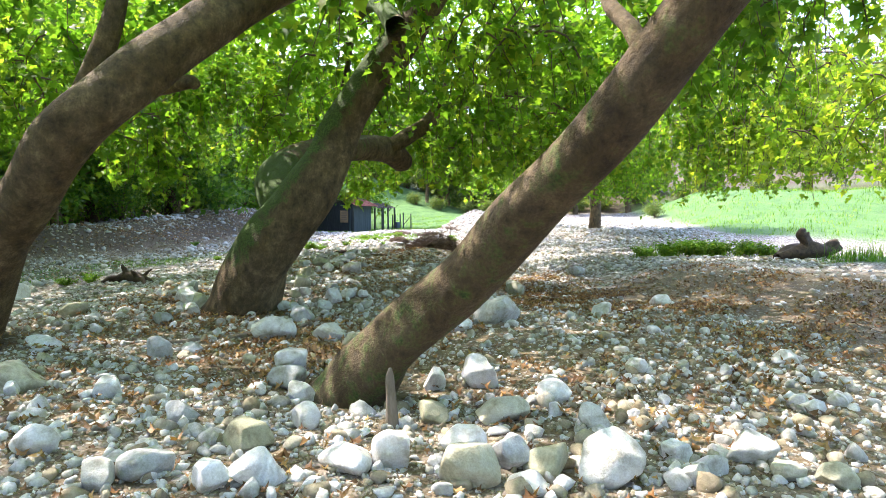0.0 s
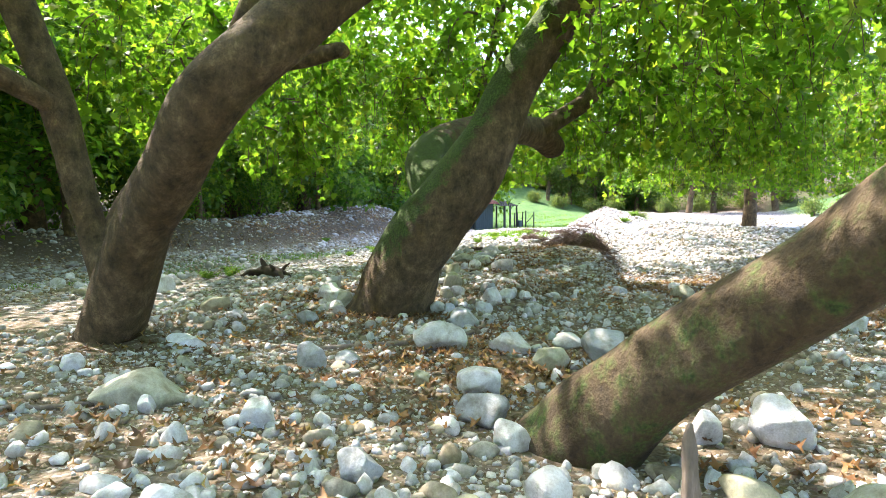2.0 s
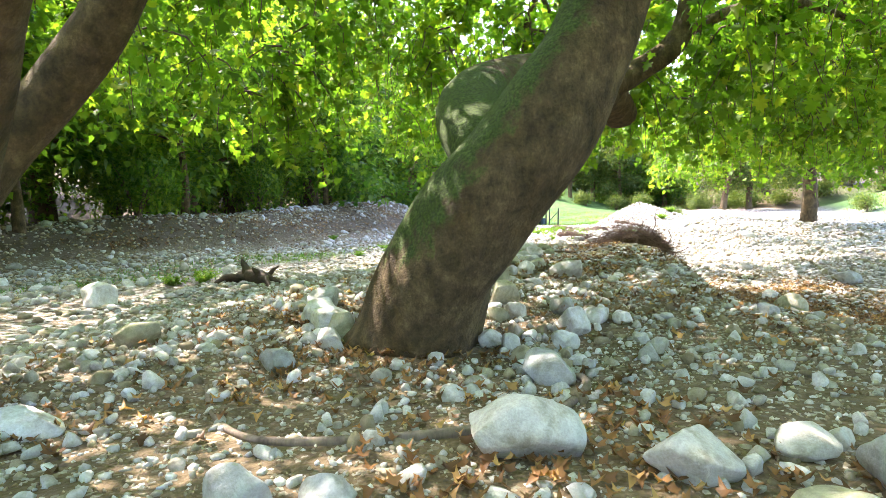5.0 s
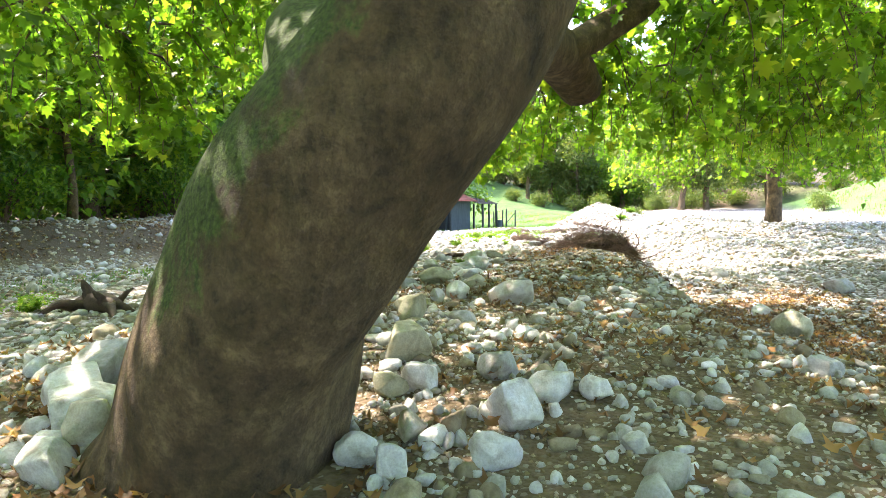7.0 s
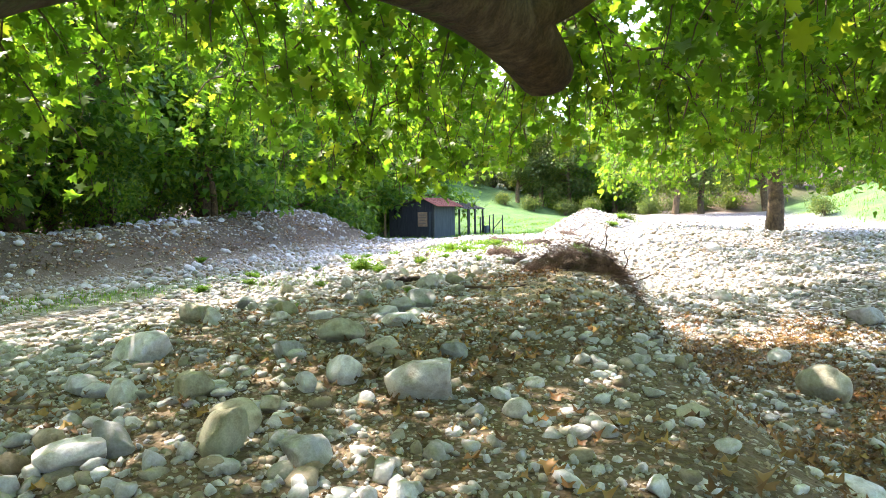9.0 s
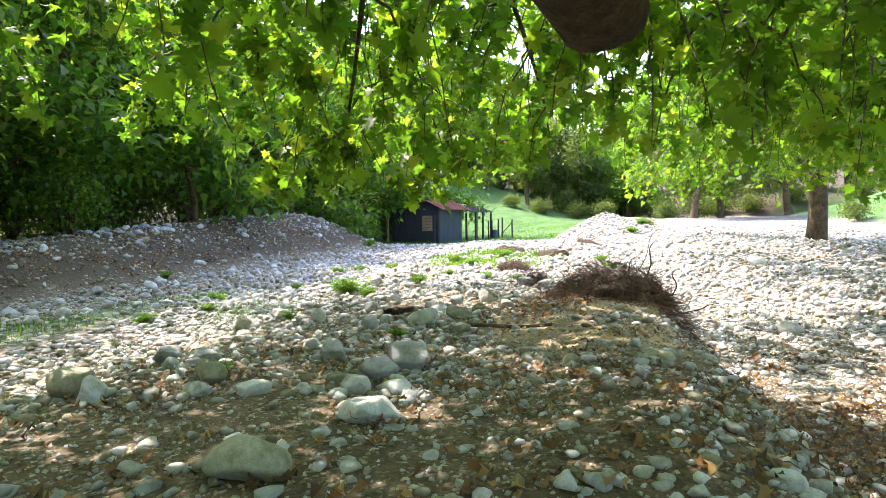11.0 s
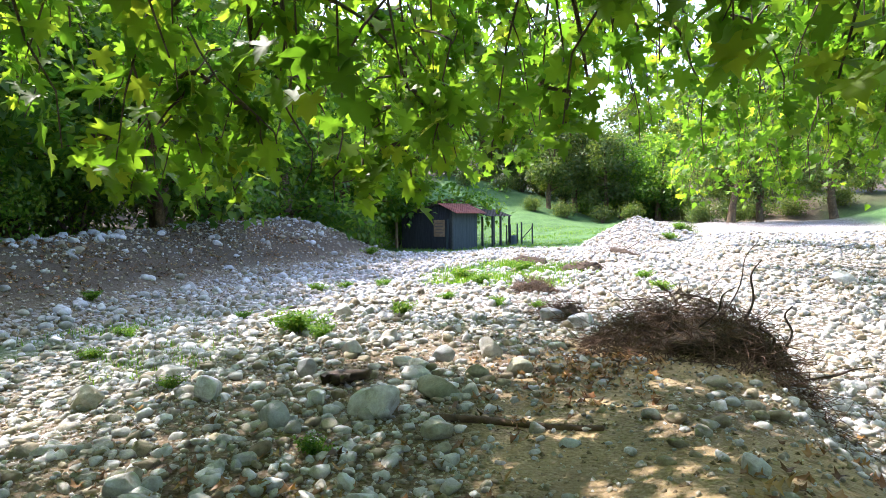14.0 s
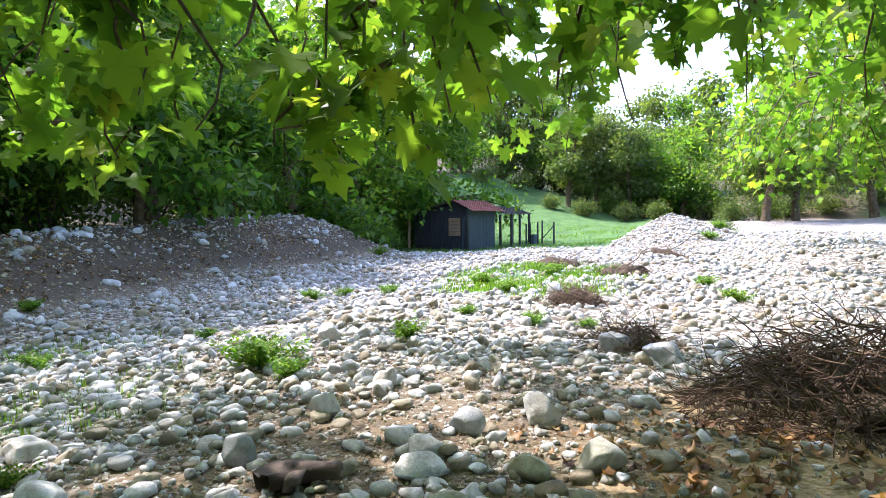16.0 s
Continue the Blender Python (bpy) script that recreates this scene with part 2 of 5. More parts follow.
M_WALL_DARK = plain_material("black_boards", (0.012, 0.014, 0.017), (0.035, 0.038, 0.042), 5.0, stretch=(4, 4, 0.4))
M_WALL_BLUE = plain_material("slate_blue_sheet", (0.022, 0.036, 0.042), (0.05, 0.07, 0.078), 4.0, 0.7, stretch=(4, 4, 0.4))
M_RUST = plain_material("rusted_red_roof", (0.16, 0.045, 0.03), (0.33, 0.11, 0.075), 3.0, 0.75)
M_GREYROOF = plain_material("weathered_roof_sheet", (0.03, 0.026, 0.023), (0.07, 0.058, 0.046), 4.0)
M_POST = plain_material("dark_timber", (0.02, 0.025, 0.025), (0.06, 0.065, 0.06), 9.0)
M_BOARD = plain_material("faded_board", (0.2, 0.12, 0.065), (0.36, 0.24, 0.14), 6.0)
M_PAPER = plain_material("faded_print", (0.13, 0.09, 0.07), (0.2, 0.15, 0.11), 10.0)
M_BUCKET = plain_material("dull_blue_plastic", (0.04, 0.06, 0.07), (0.07, 0.1, 0.12), 6.0, 0.5)

# ---- building blocks ----
rng = np.random.default_rng(7)


def mesh_np(name, verts, tris, material, smooth=True, attrs=None):
    me = bpy.data.meshes.new(name)
    verts, tris = np.asarray(verts, np.float32), np.asarray(tris, np.int32)
    me.vertices.add(len(verts))
    me.vertices.foreach_set("co", verts.ravel())
    k = tris.shape[1]
    me.loops.add(tris.size)
    me.loops.foreach_set("vertex_index", tris.ravel())
    me.polygons.add(len(tris))
    me.polygons.foreach_set("loop_start", np.arange(0, tris.size, k, dtype=np.int32))
    me.polygons.foreach_set("use_smooth", np.full(len(tris), smooth))
    for a, v in (attrs or {}).items():
        at = me.attributes.new(a, "FLOAT", "POINT")
        at.data.foreach_set("value", np.asarray(v, np.float32))
    me.materials.append(material)
    me.update(calc_edges=True)
    me.validate()
    return me


def put(name, me, parent=None, label="", category="", group="", kind="", m=None):
    ob = new(name, me)
    if parent is not None:
        ob.parent = parent
    if m is not None:
        ob.matrix_basis = m
    return tagged(ob, label, category, group, kind)


def part(name, bm, material, parent, label=""):
    me = bpy.data.meshes.new(name)
    bm.to_mesh(me)
    bm.free()
    me.materials.append(material)
    return put(name, me, parent, label)


def empty(name, x, y, z, label, category, group="", rz=0.0):
    ob = new(name)
    ob.matrix_basis = pose(x, y, z, 0, 0, rz)
    return tagged(ob, label, category, group)


def box(bm, cx, cy, cz, w, d, h, rot=None, bevel=0.0):
    r = bmesh.ops.create_cube(bm, size=1.0)
    m = Matrix.Translation((cx, cy, cz)) @ (rot or Matrix()) @ Matrix.Diagonal((w, d, h, 1))
    bmesh.ops.transform(bm, matrix=m, verts=r["verts"])
    if bevel:
        es = list({e for v in r["verts"] for e in v.link_edges})
        bmesh.ops.bevel(bm, geom=es, offset=bevel, segments=1, affect="EDGES")
    return bm


def ico(sub):
    bm = bmesh.new()
    bmesh.ops.create_icosphere(bm, subdivisions=sub, radius=1.0)
    v = np.array([x.co for x in bm.verts])
    f = np.array([[q.index for q in p.verts] for p in bm.faces])
    bm.free()
    return v, f


ICO1, ICO2, ICO3, ICO4 = ico(1), ico(2), ico(3), ico(4)
OCTA = (np.array([(1, 0, 0), (-1, 0, 0), (0, 1, 0), (0, -1, 0), (0, 0, 1), (0, 0, -1)], float), np.array([(0, 2, 4), (2, 1, 4), (1, 3, 4), (3, 0, 4), (2, 0, 5), (1, 2, 5), (3, 1, 5), (0, 3, 5)]))


def stone_shape(base, r, flat=0.7):
    """A water-worn stone: a ball cut by a few soft planes, bulged and squashed."""
    v = base[0].copy()
    for _ in range(r.integers(9, 15)):
        nrm = r.normal(size=3)
        nrm /= np.linalg.norm(nrm)
        over = np.maximum(v @ nrm - r.uniform(0.42, 0.8), 0)
        v -= 0.92 * over[:, None] * nrm
    k = r.normal(size=(3, 3)) * 1.6
    ph = r.uniform(0, 6, 3)
    v *= (1 + 0.07 * np.sin(v @ k.T + ph).sum(1))[:, None]
    v *= np.array([1.0, r.uniform(0.6, 0.95), r.uniform(0.5, 0.85) * flat / 0.7])
    return v


def rot_z(a):
    c, s = np.cos(a), np.sin(a)
    o = np.zeros((len(a), 3, 3))
    o[:, 0, 0], o[:, 0, 1], o[:, 1, 0], o[:, 1, 1], o[:, 2, 2] = c, -s, s, c, 1
    return o


def rot_x(a):
    c, s = np.cos(a), np.sin(a)
    o = np.zeros((len(a), 3, 3))
    o[:, 0, 0], o[:, 1, 1], o[:, 1, 2], o[:, 2, 1], o[:, 2, 2] = 1, c, -s, s, c
    return o


def scatter(base_v, base_f, mats, offs):
    k, n = len(offs), len(base_v)
    v = np.einsum("kij,nj->kni", mats, base_v) + offs[:, None, :]
    f = base_f[None] + (np.arange(k) * n)[:, None, None]
    return v.reshape(-1, 3), f.reshape(-1, base_f.shape[1])


def joined(pieces):
    vs, fs, o = [], [], 0
    for v, f in pieces:
        vs.append(v)
        fs.append(f + o)
        o += len(v)
    return np.concatenate(vs), np.concatenate(fs)


def smooth_path(pts, n):
    """Catmull-Rom through the points (any columns)."""
    p = np.array(pts, float)
    p = np.vstack([2 * p[0] - p[1], p, 2 * p[-1] - p[-2]])
    out = []
    seg = len(p) - 3
    for t in np.linspace(0, seg - 1e-6, n):
        i = int(t)
        u = t - i
        a, b, c, d = p[i], p[i + 1], p[i + 2], p[i + 3]
        out.append(0.5 * (2 * b + (c - a) * u + (2 * a - 5 * b + 4 * c - d) * u * u + (3 * b - a - 3 * c + d) * u ** 3))
    return np.array(out)


def tube(pts, rings, sides, rough=0.0, r=None, cap=False, knots=0.0):
    """A swept tube through rows (x, y, z, radius): vertices, quads as triangles, and the angle round it."""
    q = smooth_path(pts, rings) if len(pts) > 2 or rings > len(pts) else np.array(pts, float)
    c, rad = q[:, :3], np.maximum(q[:, 3], 0.001)
    t = np.gradient(c, axis=0)
    t /= np.linalg.norm(t, axis=1)[:, None] + 1e-9
    up = np.array([0, 0, 1.0]) if abs(t[0, 2]) < 0.9 else np.array([0, 1.0, 0])
    v, ang = [], np.linspace(0, 2 * np.pi, sides, endpoint=False)
    for i in range(rings):
        a = np.cross(t[i], up)
        a /= np.linalg.norm(a) + 1e-9
        b = np.cross(a, t[i])
        up = b
        rr = np.full(sides, rad[i])
        if rough:
            s = i * 0.35
            rr = rr * (1 + rough * (np.sin(2 * ang + s * 0.6 + 1) * 0.6 + np.sin(3 * ang - s * 0.45) * 0.5 + np.sin(5 * ang + s * 0.9) * 0.3 + np.sin(s * 2.1 + 2 * ang) * 0.35))
        v.append(c[i] + rr[:, None] * (np.cos(ang)[:, None] * a + np.sin(ang)[:, None] * b))
    v = np.concatenate(v)
    i, j = np.meshgrid(np.arange(rings - 1), np.arange(sides), indexing="ij")
    a0, a1 = (i * sides + j).ravel(), (i * sides + (j + 1) % sides).ravel()
    f = np.concatenate([np.stack([a0, a0 + sides, a1], 1), np.stack([a1, a0 + sides, a1 + sides], 1)])
    if cap:
        v = np.vstack([v, c[-1] + t[-1] * rad[-1] * 0.25])
        e = (rings - 1) * sides
        k = np.arange(sides)
        f = np.vstack([f, np.stack([e + k, np.full(sides, len(v) - 1), e + (k + 1) % sides], 1)])
    return v, f


# ---- the lie of the land ----


def ss(a, b, x):
    u = np.clip((x - a) / (b - a), 0, 1)
    return u * u * (3 - 2 * u)


def wob(x, y, s, k):
    return (np.sin(x * s + k) * np.cos(y * s * 1.13 + 2 * k) + 0.5 * np.sin(x * s * 2.1 - y * s * 1.7 + k * 3) + 0.25 * np.cos(x * s * 3.9 + y * s * 4.3 + k))


def berm_foot(y):
    return np.interp(y, [-10, 10, 14.8, 17.5, 21, 24, 30, 36, 42, 60], [-15.5, -13.4, -12.3, -11.5, -10.6, -10.1, -10.3, -10.2, -9.6, -9.2])


def bank_edge(y):
    return np.interp(y, [6, 9, 12, 14, 17, 19, 21.5, 24], [2.5, 0.8, -0.3, -0.45, -0.35, -0.55, -0.1, 0.3])


def berm_height(x, y):
    f = berm_foot(y)
    crest = np.interp(y, [-10, 10, 15, 22, 26, 33, 38, 41, 44], [0.9, 1.0, 1.0, 1.1, 1.25, 1.6, 1.75, 1.2, 0.0])
    u = (f - x) / 3.4
    prof = np.where(u < 1, ss(0, 1.0, u), 1 - 0.35 * ss(1.0, 2.4, u))
    return crest * np.where(u < 0, 0, prof)


def land(x, y):
    x, y = np.asarray(x, float), np.asarray(y, float)
    z = -0.06 + 0.05 * wob(x, y, 0.5, 1.0) + 0.018 * wob(x, y, 1.9, 2.0)
    z = z - 0.26 * ss(-4.8, -7.5, x) * ss(3, 9, y) * (1 - 0.4 * ss(30, 45, y))
    z = z - 0.12 * ss(30, 46, y) * ss(3, -3, x) - 0.18 * ss(40, 48, y) * ss(2, -4, x)
    hollow = ss(3.6, 5.2, y) * ss(11.0, 9.2, y) * ss(-6.5, -4.5, x) * ss(1.0, -0.6, x)
    z = z - 0.13 * hollow + 0.1 * ss(10.2, 12, y) * ss(19, 14, y) * ss(-4.6, -3.2, x) * ss(0.0, -1.2, x)
    # dry channel beside the bank
    e = bank_edge(y)
    depth = np.interp(y, [7, 10, 13, 16, 20, 23, 27, 33], [0.0, 0.25, 0.6, 0.85, 0.85, 0.6, 0.3, 0.0])
    drop = ss(0.0, 1.05, x - e) * (1 - 0.75 * ss(4.6, 8.0, x - e) * ss(26, 20, y))
    z = z - depth * drop
    z = z + 0.14 * np.exp(-((x - e + 0.7) / 0.6) ** 2) * ss(13, 15, y) * ss(22.5, 21, y)
    # open gravel bed rising gently
    z = z + (0.34 * ss(24, 38, y) + 0.5 * ss(38, 75, y)) * ss(1.0, 5.0, x)
    z = z + 0.12 * wob(x, y, 0.33, 4.0) * ss(22, 30, y) * ss(0, 4, x)
    # foreground falls slightly to the right
    z = z - 0.10 * ss(1.5, 5, x) * ss(12, 4, y) + 0.16 * np.exp(-((x - 6.5) / 2.2) ** 2) * ss(6, 10, y) * ss(20, 15, y)
    z = z + berm_height(x, y)
    # heap of gravel
    d = np.hypot((x - 1.6) / 2.9, (y - 45.5) / 3.6)
    z = z + 1.55 * np.clip(1 - d, 0, 1) ** 0.9
    d = np.hypot((x + 0.7) / 2.2, (y - 33.5) / 3.0)
    z = z + 0.35 * np.clip(1 - d, 0, 1)
    # far cut bank and the wooded slopes
    far = y - 77 + 0.1 * x
    z = z + 2.4 * ss(0, 4.5, far) * ss(5, 10, x) + 3.5 * ss(6, 60, far)
    # meadow to the right
    z = z + 2.6 * ss(36, 60, y + 0.35 * (x - 12)) * ss(13, 21, x - 0.16 * (y - 30)) * ss(85, 60, y)
    # meadow behind the shed climbs to the left
    z = z + 3.2 * ss(54, 86, y) * ss(7, -5, x) + 4.0 * ss(62, 92, y - 0.6 * x) * ss(2, -18, x)
    z = z + 8.0 * ss(-17, -60, x) + 14 * ss(100, 220, y) + 6 * ss(35, 120, x)
    z = z + 4 * ss(-14, -60, y)
    return z + 0.06 * wob(x, y, 0.8, 7.0) * ss(-10, -14, x)


def grass_amount(x, y):
    shed = ss(44.5, 47.5, y - 0.25 * (x + 8)) * np.maximum(ss(5.2, 2.6, x - 0.02 * y), ss(78, 84, y)) * np.maximum(ss(-16, -13, x), ss(52, 58, y))
    right = ss(0, 2.5, x - 0.16 * (y - 30) - 13) * ss(30, 34, y + 0.25 * (x - 14))
    near = ss(0, 0.8, 1.5 - np.hypot((x - 9.7) / 2.6, (y - 22.6) / 0.9)) + ss(0, 0.8, 1.5 - np.hypot((x - 14.5) / 2.6, (y - 19.5) / 1.3))
    swale = 0.6 * ss(1.5, 0.3, np.abs(x - berm_foot(y) - 1.4)) * ss(9, 13, y) * ss(27, 20, y)
    patch = 0.85 * ss(0.2, 0.8, 1.3 - np.hypot((x + 3.4) / 2.4, (y - 30) / 4.0)) + 0.5 * ss(0.3, 0.9, 1.2 - np.hypot((x + 6.6) / 1.5, (y - 21) / 1.6))
    return np.clip(shed + right + near + swale + patch, 0, 1)


def gravel_amount(x, y):
    bed = ss(-0.2, 1.2, x - bank_edge(y)) * ss(17, 22.5, y + 0.35 * x)
    back = ss(20.5, 24, y) * ss(-10.5, -8, x)
    left = 0.7 * ss(-4.6, -6.0, x) * ss(7, 10, y) * ss(0.3, 0.05, berm_height(x, y))
    berm = 0.12 * ss(0.05, 0.5, berm_height(x, y))
    front = 0.25 * ss(6, 3, y)
    return np.clip(np.maximum.reduce([bed, back * ss(0.4, 0.1, berm_height(x, y)), left, berm, front]) * ss(77, 73, y + 0.1 * x), 0, 1)


def sand_amount(x, y):
    e = bank_edge(y)
    a = 1.15 * ss(1.7, 0.7, np.abs(x - e + 0.8)) * ss(16.2, 18.4, y) * ss(22.5, 21, y)
    return np.clip(a * (0.8 + 0.5 * wob(x, y, 1.6, 3.0)), 0, 1)


def axis(lo, a, b, hi, step, grow):
    mid = list(np.arange(a, b, step))
    s, x, right = step, b, []
    while x < hi:
        right.append(x)
        s *= grow
        x += s
    s, x, left = step, a, []
    while x > lo:
        s *= grow
        x -= s
        left.append(x)
    return np.array(left[::-1] + mid + right)


def build_ground():
    xs, ys = axis(-420, -14, 7.5, 420, 0.14, 1.06), axis(-300, -2, 30, 900, 0.14, 1.05)
    X, Y = np.meshgrid(xs, ys, indexing="ij")
    Z = land(X, Y)
    v = np.stack([X.ravel(), Y.ravel(), Z.ravel()], 1)
    i, j = np.meshgrid(np.arange(len(xs) - 1), np.arange(len(ys) - 1), indexing="ij")
    a = (i * len(ys) + j).ravel()
    f = np.stack([a, a + len(ys), a + len(ys) + 1, a + 1], 1)
    x, y = v[:, 0], v[:, 1]
    forest = np.clip(ss(-14.5, -17, x) + 0.8 * ss(0.1, 0.5, berm_height(x, y)) + ss(-4, -14, y) + 0.9 * ss(96, 108, y) + 0.7 * ss(76, 79, y + 0.1 * x) * ss(5, 9, x), 0, 1)
    me = mesh_np("ground", v, f, M_GROUND, True, {"grass": grass_amount(x, y), "gravel": gravel_amount(x, y), "sand": sand_amount(x, y), "forest": forest})
    return put("ground", me, None, "brown soil and pale gravel of a dry riverbed with meadow", "ground", "", "structure")


GROUND = build_ground()

# ---- trees ----
M_SOIL = plain_material("crumbly_soil", (0.03, 0.02, 0.012), (0.09, 0.06, 0.035), 9.0, 0.95, 0.0, 0.03)


def leaf_shape(kind):
    """Lobed plane leaf in the xy plane, stalk at the origin, tip along +y, about 1 long."""
    if kind == "toothed":
        half = [(0.05, 0.0), (0.28, -0.16), (0.46, -0.14), (0.35, 0.03), (0.34, 0.10), (0.55, 0.15), (0.70, 0.36), (0.5, 0.34), (0.29, 0.36), (0.37, 0.55), (0.32, 0.74), (0.17, 0.68)]
    elif kind == "fine":
        half = [(0.07, 0.02), (0.42, -0.10), (0.36, 0.12), (0.62, 0.30), (0.33, 0.38), (0.40, 0.72), (0.17, 0.62)]
    elif kind == "mid":
        half = [(0.40, -0.04), (0.34, 0.16), (0.56, 0.40), (0.24, 0.44)]
    else:
        half = [(0.34, 0.25)]
    out = half + [(0.0, 1.0)] + [(-x, y) for x, y in half[::-1]]
    pts = [(0.0, 0.0)] + out
    v = np.array([(x, y, 0.22 * abs(x) - 0.25 * max(0.0, y - 0.3) ** 2) for x, y in pts])
    if kind == "far":
        return v, np.array([[0, 1, 2], [0, 2, 3]])
    v = np.vstack([v, [[0, 0.3, 0.03]]])
    n = len(pts)
    f = np.array([[n, i, (i + 1) % n] for i in range(n)])
    return v, f


LEAF_TOOTHED, LEAF_FINE, LEAF_MID, LEAF_FAR = leaf_shape("toothed"), leaf_shape("fine"), leaf_shape("mid"), leaf_shape("far")


def leaf_mats(k, r, size, droop, spread=0.5):
    """Random leaf poses: droop is how far the tips hang below level, in radians."""
    yaw = r.uniform(0, 2 * np.pi, k)
    pitch = -np.clip(r.normal(droop, spread, k), -0.6, 1.5)
    roll = r.normal(0, 0.45, k)
    c, s = np.cos(roll), np.sin(roll)
    ry = np.zeros((k, 3, 3))
    ry[:, 0, 0], ry[:, 0, 2], ry[:, 1, 1], ry[:, 2, 0], ry[:, 2, 2] = c, s, 1, -s, c
    m = rot_z(yaw) @ rot_x(pitch) @ ry
    return m * r.uniform(size * 0.6, size * 1.15, k)[:, None, None]


def wood(name, paths, parent, rings, sides, rough, material, moss=None, label=""):
    pieces = [tube(p, rings, sides, rough, cap=True) for p in paths]
    v, f = joined(pieces)
    a = {"moss": moss(v)} if moss else {"moss": np.zeros(len(v))}
    return put(name, mesh_np(name, v, f, material, True, a), parent, label)


def hanging_spray(r, x, y, z, length, ax, leaves, size):
    """One drooping twig with its leaves: twig rows and leaf poses."""
    n = 7
    t = np.linspace(0, 1, n)
    reach = length * r.uniform(0.35, 0.7)
    px = x + np.cos(ax) * reach * np.sin(t * 1.3) + r.normal(0, 0.03, n)
    py = y + np.sin(ax) * reach * np.sin(t * 1.3) + r.normal(0, 0.03, n)
    pz = z + 0.12 * length * t - length * 0.9 * t ** 1.8
    twig = np.stack([px, py, pz, np.interp(t, [0, 1], [0.02, 0.005])], 1)
    u = r.uniform(0.08, 1, leaves) ** 0.8
    q = np.stack([np.interp(u, t, a) for a in (px, py, pz)], 1) + r.normal(0, 0.09 * (0.5 + length * 0.35), (leaves, 3))
    return twig, q, leaf_mats(leaves, r, size, 0.75, 0.4)


def base_flare(pts, r):
    """Widen a trunk where it meets the soil."""
    x, y, z, w = pts[0]
    d = np.array(pts[1][:3]) - np.array(pts[0][:3])
    return [(x - d[0] * 0.45, y - d[1] * 0.45, z - d[2] * 0.45, w * r * 1.06), (x, y, z, w * r), *pts[1:]]


def plane_tree(label, at, stems, limbs, moss):
    tree = empty("plane_tree", at[0], at[1], 0, label, "tree")
    off = np.array([at[0], at[1], 0, 0])
    for k, s in enumerate(stems):
        pts = np.array(base_flare(s, 1.06 if k == 0 else 1.0)) - off
        wood("trunk", [pts], tree, 60, 28, 0.07, M_BARK, moss)
    for s, lab in limbs:
        wood("limb", [np.array(s) - off], tree, 30, 16, 0.06, M_BARK, moss, lab)
    return tree


def moss_on_left(v):
    # the damp upper-left flank, from knee height upwards
    lean = v[:, 0] - 0.6 * v[:, 2]
    near = 0.35 + 0.65 * ss(1.3, 0.5, v[:, 1])
    return np.clip(0.08 + near * (0.72 * ss(0.12, -0.32, lean) * ss(0.2, 1.0, v[:, 2]) + 0.3 * ss(0.35, -0.15, lean) * ss(1.2, 2.1, v[:, 2])), 0, 1)


def moss_low(v):
    return np.clip(0.44 - 0.07 * v[:, 2], 0, 0.6)


def moss_little(v):
    return np.full(len(v), 0.06)


T1 = plane_tree("large leaning plane tree with three stems from one base", (-5.95, 7.0),
    [[(-6.08, 7.21, -0.1, 0.333), (-5.38, 6.87, 1.0, 0.31), (-4.71, 6.49, 1.6, 0.29), (-4.1, 6.19, 2.2, 0.28), (-3.51, 6.42, 2.8, 0.286), (-3.06, 6.9, 3.4, 0.294), (-2.47, 7.5, 4.1, 0.295), (-1.2, 8.2, 5.0, 0.26), (0.8, 8.6, 6.0, 0.2)],
     [(-6.27, 7.6, -0.1, 0.23), (-6.59, 7.65, 0.7, 0.185), (-6.85, 7.64, 1.5, 0.178), (-7.02, 7.5, 2.6, 0.186), (-7.35, 7.15, 4.2, 0.18), (-7.6, 6.7, 6.5, 0.12)]],
    [([(-6.5, 7.65, 0.6, 0.2), (-6.4, 8.05, 1.35, 0.21), (-6.05, 8.35, 1.95, 0.2), (-5.5, 8.4, 2.6, 0.19), (-4.9, 8.4, 3.8, 0.16), (-4.6, 8.6, 5.2, 0.1)], ""),
     ([(-7.0, 7.45, 2.5, 0.14), (-7.6, 6.5, 3.0, 0.12), (-8.8, 5.8, 3.3, 0.09), (-10.2, 5.2, 3.9, 0.05)], ""),
     ([(-5.35, 8.42, 2.95, 0.15), (-5.0, 9.05, 3.22, 0.13), (-4.5, 9.2, 3.32, 0.115), (-4.05, 9.15, 3.38, 0.1), (-3.98, 9.15, 3.3, 0.07)], "short broken-off limb")], moss_little)
